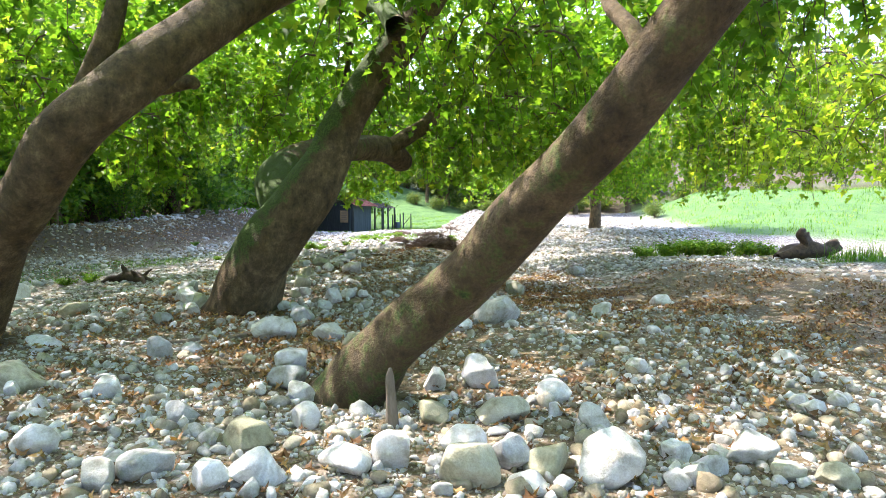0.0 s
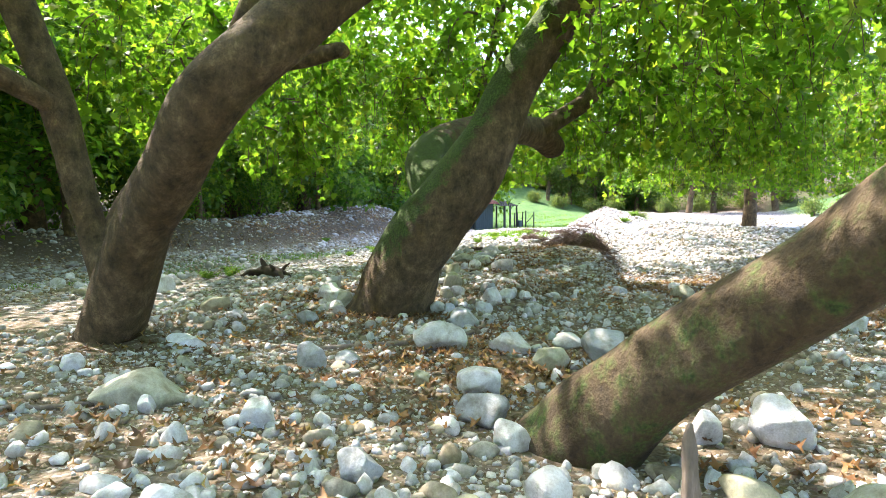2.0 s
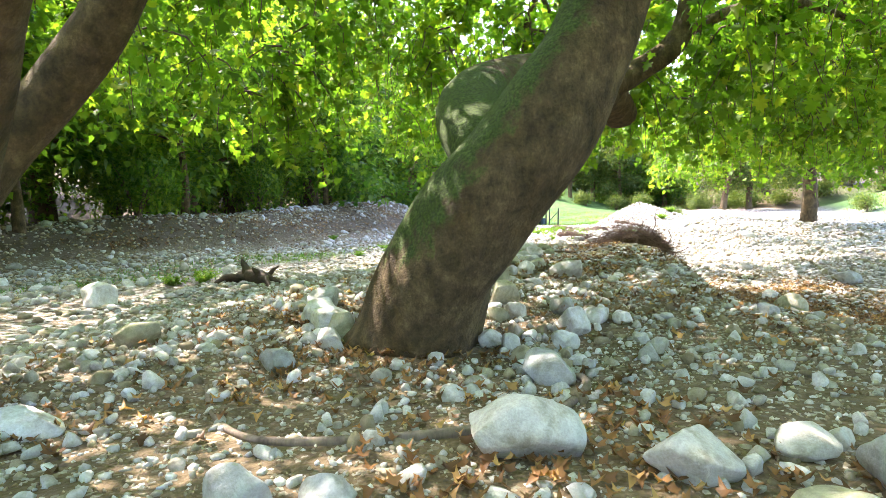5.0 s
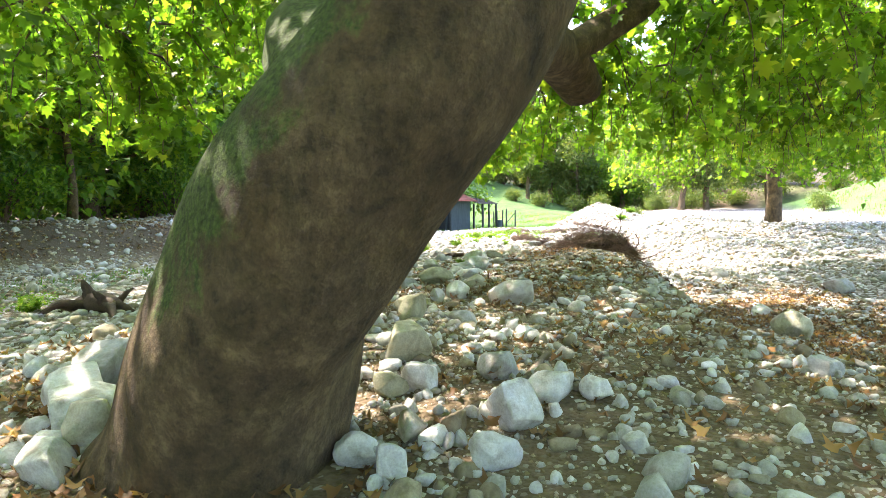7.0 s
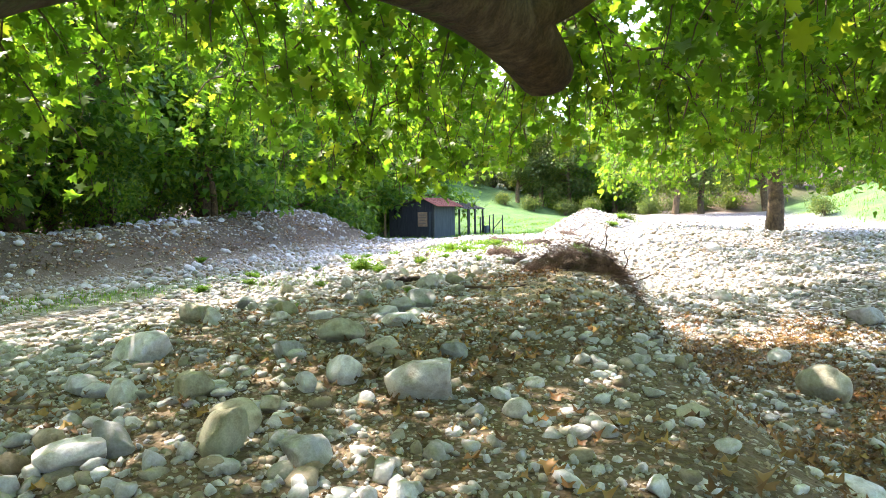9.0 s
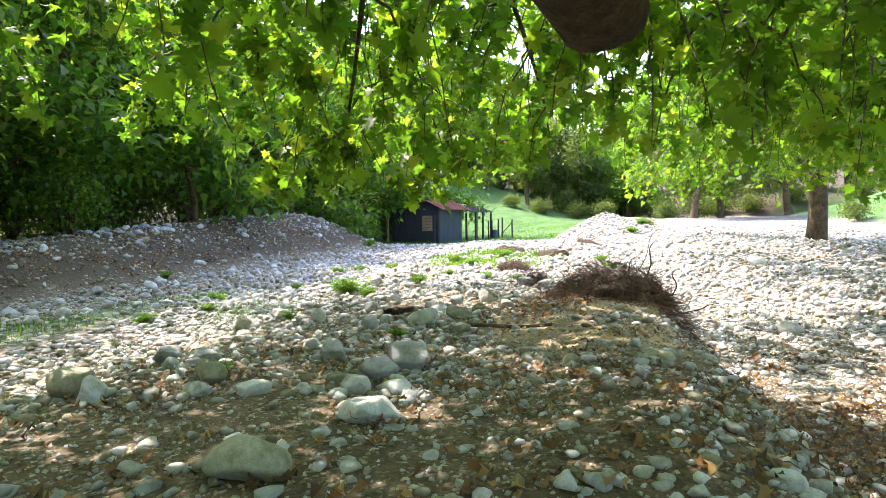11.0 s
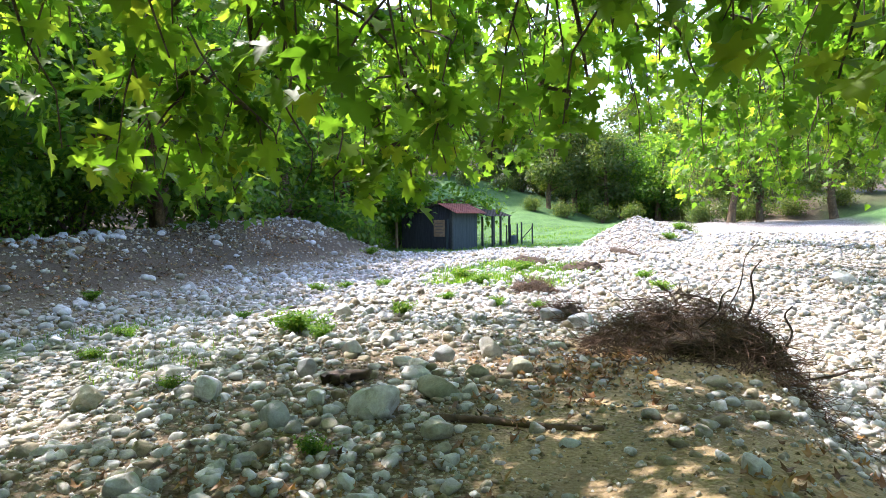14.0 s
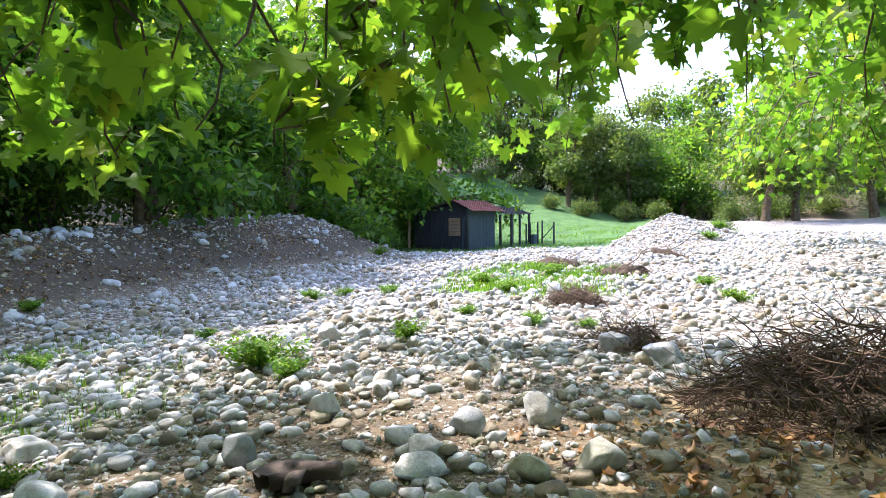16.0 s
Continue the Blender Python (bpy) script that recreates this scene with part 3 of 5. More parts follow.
T2 = plane_tree("leaning plane tree with mossy flank and a sawn-off limb", (-3.45, 9.5),
    [[(-3.45, 9.63, -0.1, 0.55), (-3.2, 9.44, 0.5, 0.51), (-2.85, 9.25, 1.0, 0.456), (-2.36, 9.21, 1.6, 0.406), (-2.02, 9.4, 2.2, 0.357), (-1.78, 9.55, 2.8, 0.316), (-1.35, 9.65, 3.5, 0.305), (-0.72, 9.62, 4.3, 0.3), (0.4, 9.4, 6.2, 0.22), (0.8, 9.6, 8.0, 0.12)]],
    [([(-2.68, 9.45, 1.35, 0.34), (-3.05, 10.05, 1.8, 0.34), (-3.08, 10.7, 2.17, 0.32), (-2.8, 11.5, 2.48, 0.29), (-2.37, 12.4, 2.68, 0.27), (-1.98, 13.8, 2.85, 0.29), (-1.66, 14.9, 2.88, 0.32), (-1.4, 15.6, 2.68, 0.3)], "thick arching limb sawn off at its end"),
     ([(-1.75, 14.4, 2.85, 0.2), (-1.2, 14.9, 3.25, 0.2), (-0.55, 15.1, 3.75, 0.18), (-0.35, 15.2, 4.6, 0.16), (-0.5, 15.6, 6.0, 0.1)], ""),
     ([(-0.5, 15.1, 3.85, 0.1), (0.5, 15.4, 4.3, 0.09), (1.8, 16.2, 4.5, 0.07), (3.4, 17.6, 4.3, 0.04)], ""),
     ([(-0.9, 9.15, 4.2, 0.16), (-1.4, 10.5, 5.0, 0.14), (-2.2, 13, 5.4, 0.11), (-3.0, 16.5, 5.1, 0.07), (-3.6, 19.0, 4.2, 0.03)], ""),
     ([(-2.6, 14.8, 5.3, 0.06), (-3.2, 16.6, 4.6, 0.045), (-3.9, 18.2, 3.5, 0.03), (-4.5, 19.4, 2.5, 0.012)], ""),
     ([(-2.9, 16.2, 5.2, 0.05), (-2.4, 18.4, 4.5, 0.04), (-1.9, 20.2, 3.4, 0.025), (-1.7, 21.0, 2.6, 0.01)], ""),
     ([(2.2, 14.2, 5.75, 0.05), (1.6, 17.0, 4.9, 0.04), (1.2, 19.4, 3.7, 0.025), (1.1, 20.6, 2.7, 0.01)], ""),
     ([(-0.3, 9.3, 5.2, 0.14), (1.2, 11.5, 5.8, 0.11), (2.4, 15, 5.7, 0.08), (3.2, 19.0, 5.0, 0.04)], "")], moss_on_left)
T3 = plane_tree("strongly leaning plane tree with moss-tinged bark", (-0.8, 5.5),
    [[(-0.82, 5.14, -0.1, 0.315), (-0.46, 4.79, 0.4, 0.242), (0.07, 4.39, 0.9, 0.212), (0.45, 3.94, 1.4, 0.196), (0.86, 3.37, 1.9, 0.177), (1.23, 2.9, 2.5, 0.174), (1.6, 2.48, 3.1, 0.175), (2.3, 1.9, 4.4, 0.15), (2.8, 1.5, 6.2, 0.09)]],
    [([(1.02, 3.15, 2.15, 0.06), (0.95, 3.3, 2.4, 0.05), (0.9, 3.6, 2.65, 0.04), (1.0, 4.2, 3.1, 0.02)], ""),
     ([(1.7, 2.7, 3.3, 0.13), (2.7, 3.8, 4.2, 0.1), (3.8, 6.0, 4.8, 0.07), (4.6, 8.6, 4.7, 0.03)], "")], moss_low)


def canopy(tree, seed, n, region, size, shape, droop):
    """Leaves in loose clumps through the part of the roof of foliage that this tree carries."""
    r = np.random.default_rng(seed)
    per = 46
    k = n // per
    c = region(r, k)
    q = np.repeat(c, per, 0) + r.normal(0, 1, (k * per, 3)) * np.array([0.5, 0.5, 0.26])
    v, f = scatter(shape[0], shape[1], leaf_mats(len(q), r, size, droop), q)
    o = np.array(tree.matrix_basis.translation)
    return put("crown", mesh_np("crown", v - o, f, M_LEAF, True), tree)


def roof_region(x0, x1, y0, y1, low, high):
    def f(r, k):
        x, y = r.uniform(x0, x1, k), r.uniform(y0, y1, k)
        top = low + 0.35 + 0.5 * np.abs(wob(x, y, 0.6, 5.0))
        z = top + (high - top) * r.uniform(0, 1, k) ** 1.3
        return np.stack([x, y, z], 1)
    return f


canopy(T1, 11, 15000, roof_region(-12, -3.5, -1, 16, 4.3, 8.0), 0.21, LEAF_MID, 0.45)
# Leaf patch with no limb under it, added to shade the gravel at left.
canopy(T2, 14, 3600, roof_region(-13, -7, 14, 25, 5.2, 8.5), 0.21, LEAF_MID, 0.45)
canopy(T2, 12, 17000, roof_region(-6, 5.5, 8, 20, 4.0, 8.5), 0.21, LEAF_MID, 0.45)
canopy(T3, 13, 14500, roof_region(-3, 8, -4, 9, 4.4, 8.0), 0.21, LEAF_MID, 0.45)


def curtain(tree, seed, places, size, shape, leaves, length, material=M_LEAF):
    """Twigs that hang from the crown, with leaves large enough to tell apart."""
    r = np.random.default_rng(seed)
    twigs, qs, ms = [], [], []
    for x, y, z in places(r):
        for _ in range(2):
            tw, q, m = hanging_spray(r, x + r.normal(0, 0.2), y + r.normal(0, 0.2), z, length * r.uniform(0.7, 1.25), r.uniform(0, 6.28), leaves, size)
            twigs.append(tw)
            if r.uniform() < 0.3:
                a = r.uniform(0, 6.28)
                lo = np.array([x + 0.5 * np.cos(a), y + 0.5 * np.sin(a), z - length * r.uniform(0.5, 1.0)])
                mid_ = (np.array([x, y, z + 0.6]) + lo) / 2 + np.array([0.2 * np.cos(a), 0.2 * np.sin(a), 0.15])
                twigs.append(np.array([(x + r.normal(0, 0.15), y, z + 0.6, 0.01), (*(mid_ + r.normal(0, 0.14, 3)), 0.009), (*(mid_ * 0.45 + lo * 0.55 + r.normal(0, 0.12, 3)), 0.007), (*lo, 0.004)]))
            qs.append(q)
            ms.append(m)
    o = np.array(tree.matrix_basis.translation)
    v, f = scatter(shape[0], shape[1], np.concatenate(ms), np.concatenate(qs))
    put("hanging_foliage", mesh_np("hanging_foliage", v - o, f, material, True), tree)
    v, f = joined([tube(t, 7, 4) for t in twigs])
    tagged(put("twigs", mesh_np("twigs", v - o, f, M_TWIG, True), tree), kind="stuff")


def curtain_front(r):
    out = []
    for _ in range(210):
        x, y = r.uniform(-8.0, 4.5), r.uniform(14.5, 24.5)
        low = 2.9 + 0.35 * abs(x + 2.0) * 0.3 + 0.06 * abs(y - 19)
        out.append((x, y, low + 2.4 * r.uniform(0, 1) ** 1.2))
    return out


def curtain_right(r):
    return [(r.uniform(1.6, 11.0), r.uniform(19, 33), r.uniform(3.2, 7.0)) for _ in range(300)]


def curtain_bank(r):
    return [(r.uniform(1.2, 5.5), r.uniform(20, 24.5), r.uniform(3.3, 5.2)) for _ in range(85)]


def curtain_low(r):
    return [(-3.9, 19.6, 2.0), (-3.6, 19.9, 2.05), (-4.9, 19.4, 2.1), (-5.1, 19.8, 2.3), (-4.6, 19.0, 2.3), (-5.4, 18.6, 2.0), (-3.2, 19.8, 2.4), (-5.8, 20.3, 2.2), (-4.2, 18.4, 2.35), (-3.0, 18.8, 2.3), (-2.2, 19.8, 2.4), (-6.3, 20.6, 2.0)]


def curtain_far_right(r):
    return [(r.uniform(7.5, 15.0), r.uniform(12, 24), r.uniform(3.3, 7.5)) for _ in range(200)]


def curtain_left(r):
    return [(r.uniform(-10.5, -6.0), r.uniform(9.5, 17.0), r.uniform(2.9, 5.5)) for _ in range(48)]


def curtain_near(r):
    return [(r.uniform(-2.0, 6.5), r.uniform(7.0, 13.5), r.uniform(3.9, 5.5)) for _ in range(70)]


curtain(T2, 21, curtain_front, 0.19, LEAF_TOOTHED, 34, 1.5)
curtain(T2, 22, curtain_right, 0.165, LEAF_FINE, 44, 1.8)
curtain(T2, 27, curtain_bank, 0.17, LEAF_FINE, 34, 1.3)
curtain(T2, 25, curtain_low, 0.19, LEAF_TOOTHED, 18, 0.55)
# The far-right twigs wear the leaf colour that has sunlight painted in.
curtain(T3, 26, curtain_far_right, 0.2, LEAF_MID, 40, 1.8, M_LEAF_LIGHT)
curtain(T1, 23, curtain_left, 0.19, LEAF_FINE, 40, 1.5)
curtain(T3, 24, curtain_near, 0.19, LEAF_MID, 34, 1.3)


def leafy_tree(name, label, seed, height, spread, trunk_r, bare, leaves, size, material, lean=0.0, loc=None):
    """A free-standing tree: tapered trunk, limbs, and a crown of clumps at the limbs' ends."""
    r = np.random.default_rng(seed)
    tree = empty(name, 0, 0, 0, label, "tree", "trees")
    top = (lean * height, 0.1 * height, height * 0.9)
    trunk = [(0, 0, -0.4, trunk_r * 1.5), (0, 0, 0.05, trunk_r * 1.3), (lean * height * 0.2, 0, height * 0.2, trunk_r), (lean * height * 0.5, 0.05 * height, height * 0.5, trunk_r * 0.7), (*top, trunk_r * 0.15)]
    wood("trunk", [trunk], tree, 26, 14, 0.08, M_BARK)
    ends, limbs = [], []
    for i in range(13):
        a, h = i * 2.4 + r.uniform(-0.4, 0.4), height * r.uniform(bare, 0.85)
        reach = spread * r.uniform(0.6, 1.05) * (1.15 - 0.55 * h / height)
        s = np.array([lean * h, 0.05 * h, h])
        e = s + np.array([np.cos(a) * reach, np.sin(a) * reach, reach * r.uniform(-0.05, 0.45)])
        m = (s + e) / 2 + np.array([0, 0, 0.12 * reach])
        limbs.append([(*s, trunk_r * 0.42), (*m, trunk_r * 0.24), (*e, trunk_r * 0.06)])
        ends += [e, m, (m + e) / 2, e * 0.85 + s * 0.15 + r.normal(0, 0.5, 3)]
    for p in limbs:
        wood("limb", [p], tree, 9, 7, 0.05, M_BARK)
    ends += [np.array(top) + r.normal(0, 0.12 * spread, 3) for _ in range(6)]
    ends = np.array(ends)
    per = leaves // len(ends)
    q = np.repeat(ends, per, 0) + r.normal(0, 1, (per * len(ends), 3)) * spread * np.array([0.2, 0.2, 0.15])
    q = q[q[:, 2] > 0.25]
    v, f = scatter(LEAF_FAR[0], LEAF_FAR[1], leaf_mats(len(q), r, size, 0.4, 0.6), q)
    put("crown", mesh_np("crown", v, f, material, True), tree)
    return tree


def shrub(name, label, seed, height, spread, leaves, size, material):
    r = np.random.default_rng(seed)
    ob = empty(name, 0, 0, 0, label, "shrub", "shrubs")
    stems, ends = [], []
    for i in range(9):
        a, e = r.uniform(0, 6.28), r.uniform(0.4, 1.0)
        p = np.array([np.cos(a) * spread * e * 0.6, np.sin(a) * spread * e * 0.6, height * r.uniform(0.4, 0.95)])
        stems.append([(0, 0, -0.1, 0.05), (*(p * 0.5 + np.array([0, 0, 0.1 * height])), 0.035), (*p, 0.01)])
        ends += [p, p * 0.6, p * 0.8 + r.normal(0, 0.2, 3)]
    tagged(wood("stems", stems, ob, 8, 5, 0.0, M_TWIG), kind="stuff")
    ends = np.array(ends)
    per = leaves // len(ends)
    q = np.repeat(ends, per, 0) + r.normal(0, 1, (per * len(ends), 3)) * np.array([spread * 0.24, spread * 0.24, height * 0.17])
    q = q[q[:, 2] > 0.03]
    v, f = scatter(LEAF_FAR[0], LEAF_FAR[1], leaf_mats(len(q), r, size, 0.5, 0.6), q)
    put("foliage", mesh_np("foliage", v, f, material, True), ob)
    return ob


def lz(x, y):
    return float(land(x, y))


def stand(ob, x, y, rz, s=1.0, first=False, sink=0.0):
    m = Matrix.Translation((x, y, lz(x, y) - sink)) @ Matrix.Rotation(rz, 4, "Z")
    if first:
        ob.scale = (s, s, s)
        ob.matrix_basis = m @ Matrix.Scale(s, 4)
        return ob
    c = copy_thing(ob, m)
    c.scale = (s, s, s)
    return c


def grove(proto, places, seed):
    r = random.Random(seed)
    for i, (x, y, s) in enumerate(places):
        stand(proto, x, y, r.uniform(0, 6.28), s, i == 0)


WOOD_A = leafy_tree("woodland_tree", "tall dark green broadleaf tree in dense woodland", 31, 12.0, 4.4, 0.34, 0.17, 9000, 0.38, M_LEAF_DARK, 0.06)
WOOD_B = leafy_tree("woodland_tree", "ivy-clad dark green tree at the edge of the woods", 32, 10.5, 3.9, 0.3, 0.14, 9000, 0.35, M_LEAF_DARK, -0.05)
grove(WOOD_A, [(-17.5, 12, 0.85), (-19, 20, 0.95), (-18, 29, 1.0), (-17.5, 38, 1.05), (-20, 47, 1.1), (-25.5, 15, 0.85), (-26, 26, 1.1), (-26, 38, 1.2), (-24, 56, 1.0), (-16, 4, 0.85), (-15, -4, 1.0), (-23, 4, 0.9), (-36, 30, 1.0), (-36, 50, 1.2), (-33, 10, 0.9), (-12.2, 54.5, 1.05)], 1)
grove(WOOD_B, [(-16.5, 16, 0.85), (-17, 24.5, 1.0), (-16.2, 33.5, 1.05), (-15.8, 42.5, 1.05), (-15.2, 48.5, 1.1), (-17, 55, 1.0), (-22, 33, 0.9), (-15.5, 8.5, 0.8), (-19, 62, 1.1), (-29, 64, 1.2), (-31, 20, 0.9)], 2)
MAPLE = leafy_tree("plane_sapling", "young plane tree with bright low foliage beside the gravel berm", 33, 6.0, 2.6, 0.12, 0.3, 5200, 0.26, M_LEAF, 0.05)
grove(MAPLE, [(-14.5, 21.0, 0.95), (-14.8, 15.5, 0.9), (-14.0, 30.5, 0.9)], 3)
PLANE = leafy_tree("plane_tree", "round plane tree standing alone on the white gravel", 34, 11.0, 5.6, 0.29, 0.24, 19000, 0.30, M_LEAF, -0.03)
grove(PLANE, [(8.5, 36.2, 1.0)], 4)
LEANER = leafy_tree("leaning_tree", "pale-barked tree leaning out from the far bank", 35, 9.0, 4.6, 0.26, 0.25, 12000, 0.28, M_LEAF_FAR, -0.2)
grove(LEANER, [(10.6, 64, 1.0), (13.6, 67, 0.95), (21, 72, 1.1)], 5)
FAR_TREE = leafy_tree("poplar", "sunlit green tree at the far end of the meadow", 36, 11.0, 3.4, 0.25, 0.18, 6000, 0.4, M_LEAF_FAR)
grove(FAR_TREE, [(-6, 100, 1.5), (6, 104, 1.5), (14, 102, 1.4), (-18, 100, 1.6), (24, 103, 1.5), (38, 98, 1.6), (-30, 78, 1.5), (-12, 86, 1.3), (-22, 74, 1.3), (52, 88, 1.6), (-2, 84, 1.0), (4, 90, 1.0), (-9, 92, 1.1), (-16, 80, 1.1), (11, 92, 0.9), (18, 88, 0.85), (26, 84, 0.9), (33, 78, 1.0), (40, 68, 1.1), (46, 56, 1.2), (30, 95, 1.2), (50, 40, 1.2), (-24, 90, 1.3), (44, 84, 1.3), (55, 70, 1.4), (-3.6, 75, 0.8), (-1.0, 77, 0.9), (2.0, 75, 0.8)], 6)
DARK_TREE = leafy_tree("shaded_tree", "dense dark tree in deep shade beyond the meadow, also set unseen to block light", 37, 8.5, 3.3, 0.3, 0.1, 7000, 0.36, M_LEAF_DARK)
# Copies with y below 3 are out of view, added only to block light.
grove(DARK_TREE, [(-5, 90, 1.3), (11, 96, 1.4), (-13, 95, 1.4), (0, 97, 1.4), (20, 96, 1.4), (30, 100, 1.5), (1.5, 80, 0.8), (5.0, 81, 0.85), (8.5, 83, 0.9), (3.0, 87, 1.0), (20, -12, 1.3), (10, -16, 1.3), (0, -18, 1.3), (-9, -14, 1.3), (19, 2, 1.3), (4.5, 77, 0.95), (6.8, 75, 0.9)], 7)
BUSH = shrub("bush", "dark green leafy bush under the trees", 41, 2.2, 1.9, 2600, 0.16, M_LEAF_DARK)
grove(BUSH, [(-14.6, 19, 0.8), (-14.9, 26, 0.9), (-14.4, 35.5, 0.9), (-13.6, 43, 0.9), (-12.8, 45.8, 0.8), (-15.2, 12.3, 0.9), (-12.9, 52.5, 1.1), (-14, 58, 1.2), (-16, 29.5, 1.1), (-15.5, 39, 1.1), (-16.5, 21.5, 1.2), (-18, 14.5, 1.2), (-18.5, 17.5, 1.3), (-18, 26, 1.2), (-19, 23, 1.3), (-18.5, 31, 1.3), (-18, 36, 1.3), (-17.5, 10.2, 1.2), (-20.5, 12, 1.4), (-18, 7, 1.3), (-19.5, 28.5, 1.4), (-19, 41, 1.4)], 8)
PALE_BUSH = shrub("pale_bush", "sunlit yellow-green bush on the far bank", 42, 1.7, 1.7, 2200, 0.17, M_LEAF_FAR)
grove(PALE_BUSH, [(1.0, 80, 1.3), (3.8, 79, 1.4), (-2.5, 84, 1.6), (-7, 86, 1.6), (-11, 85, 1.6), (-15, 80, 1.6), (6.5, 77, 1.3), (-5, 90, 1.8), (2, 84, 1.5), (27, 79, 1.3), (32, 77, 1.4), (20, 80, 1.2), (14, 80, 1.2), (8.8, 66, 0.8), (10.0, 70, 1.0), (12.5, 72, 1.1), (17, 79, 1.0), (23, 77, 1.1), (17.5, 52, 0.8), (29, 76, 1.2), (25, 60, 1.1), (4.2, 47.5, 0.45), (34, 66, 1.3), (9, 88, 1.7), (15, 88, 1.7), (22, 88, 1.8), (-4.8, 72, 0.8), (-1.8, 71, 0.9), (1.4, 71, 0.95), (3.6, 70, 0.9), (-9, 79, 1.0), (-12.5, 77, 1.1), (9, 75.5, 1.0), (11, 77, 1.1), (13.5, 77, 1.0), (16, 76, 1.2), (19, 76, 1.1)], 9)

# ---- the shed and its fence ----


def shed():
    s = empty("shed", -8.9, 49.0, lz(-8.9, 49.5) - 0.02, "low dark timber shed with a rusty red roof on the meadow", "shed", rz=-24)
    W, L, H, PK = 3.85, 2.7, 1.95, 2.75     # gable front along x, ridge along y
    x0, x1, xr = -3.4, 0.45, -0.35
    front = part("front_wall", box(bmesh.new(), (x0 + x1) / 2, 0.04, 0.97, W, 0.03, 1.94), M_WALL_DARK, s, "black board wall")
    n = 16
    for i in range(n):
        a, b = x0 + (x1 - x0) * i / n, x0 + (x1 - x0) * (i + 1) / n
        c = (a + b) / 2
        h = float(np.interp(c, [x0, xr, x1], [H, PK - 0.08, PK - 0.4]))
        part("board", box(bmesh.new(), c, 0, h / 2, (b - a) - 0.014, 0.04, h, bevel=0.004), M_WALL_DARK, front)
    side = part("side_wall", box(bmesh.new(), x1 - 0.04, L / 2, 1.1, 0.03, L, 2.2), M_WALL_BLUE, s, "slate-blue sheet wall")
    for i in range(9):
        part("sheet", box(bmesh.new(), x1, L * (i + 0.5) / 9, 1.12, 0.04, L / 9 - 0.01, 2.24, bevel=0.004), M_WALL_BLUE, side)
    part("back_wall", box(bmesh.new(), (x0 + x1) / 2, L, 0.98, W, 0.05, 1.96), M_WALL_DARK, s)
    part("side_wall", box(bmesh.new(), x0, L / 2, 0.97, 0.05, L, 1.94), M_WALL_DARK, s)

    def slope(name, xa, za, xb, zb, ya, yb, material, ribs, label):
        bm = bmesh.new()
        d = Vector((xb - xa, 0, zb - za))
        rot = Matrix.Rotation(-math.atan2(zb - za, xb - xa), 4, "Y")
        mid = ((xa + xb) / 2, (ya + yb) / 2, (za + zb) / 2)
        box(bm, *mid, d.length, yb - ya, 0.03, rot)
        sheet = part(name, bm, material, s, label)
        for i in range(ribs):
            y = ya + (yb - ya) * (i + 0.5) / ribs
            part("rib", box(bmesh.new(), mid[0], y, mid[2] + 0.028, d.length, 0.05, 0.03, rot), material, sheet)

    slope("roof", xr, PK, 1.0, 2.16, -0.3, 3.0, M_RUST, 14, "rusted red sheet roof")
    slope("roof", xr, PK, -3.75, 1.98, -0.3, 3.0, M_GREYROOF, 14, "grey weathered roof sheet")
    slope("lean_to_roof", -0.3, 2.45, 1.15, 1.98, 2.9, 6.0, M_GREYROOF, 8, "low dark lean-to roof")
    for px, py in ((1.0, 3.7), (1.0, 4.7), (1.0, 5.85), (-0.2, 5.85), (-0.2, 4.4)):
        part("post", box(bmesh.new(), px, py, 0.98, 0.12, 0.12, 1.98, bevel=0.01), M_POST, s)
    part("corner_post", box(bmesh.new(), x1 + 0.02, -0.05, 1.12, 0.14, 0.12, 2.26, bevel=0.01), M_POST, s)
    part("corner_post", box(bmesh.new(), x0 - 0.25, -0.2, 0.95, 0.14, 0.12, 1.9, bevel=0.01), M_BOARD, s, "pale bare post")
    sign = part("shutter", box(bmesh.new(), -0.45, -0.06, 1.28, 0.8, 0.04, 1.0, bevel=0.008), M_BOARD, s, "faded tan board closing the window")
    for i, w in enumerate((0.55, 0.62, 0.4, 0.58)):
        part("lettering", box(bmesh.new(), -0.45, -0.086, 1.58 - i * 0.19, w, 0.008, 0.07), M_PAPER, sign)
    part("plank", box(bmesh.new(), 0.2, -0.12, 0.9, 0.14, 0.05, 1.8, Matrix.Rotation(0.06, 4, "Y")), M_WALL_BLUE, s)
    return s


shed()


def fence():
    f = empty("fence", -5.75, 53.6, lz(-5.2, 53.6), "short run of dark wooden fence posts beside the shed", "fence")
    for dx, h in ((0.0, 1.25), (0.24, 1.3), (0.7, 1.35), (0.98, 1.45), (1.68, 1.35)):
        bm = bmesh.new()
        bmesh.ops.create_cone(bm, cap_ends=True, segments=8, radius1=0.06, radius2=0.05, depth=h + 0.3)
        bmesh.ops.translate(bm, verts=bm.verts, vec=(dx, 0.05 * math.sin(dx * 9), (h - 0.3) / 2))
        part("post", bm, M_POST, f)
    bm = bmesh.new()
    box(bm, 1.33, 0, 0.72, 0.06, 0.06, 1.1, Matrix.Rotation(0.72, 4, "Y"))
    part("brace", bm, M_POST, f)
    return f


fence()


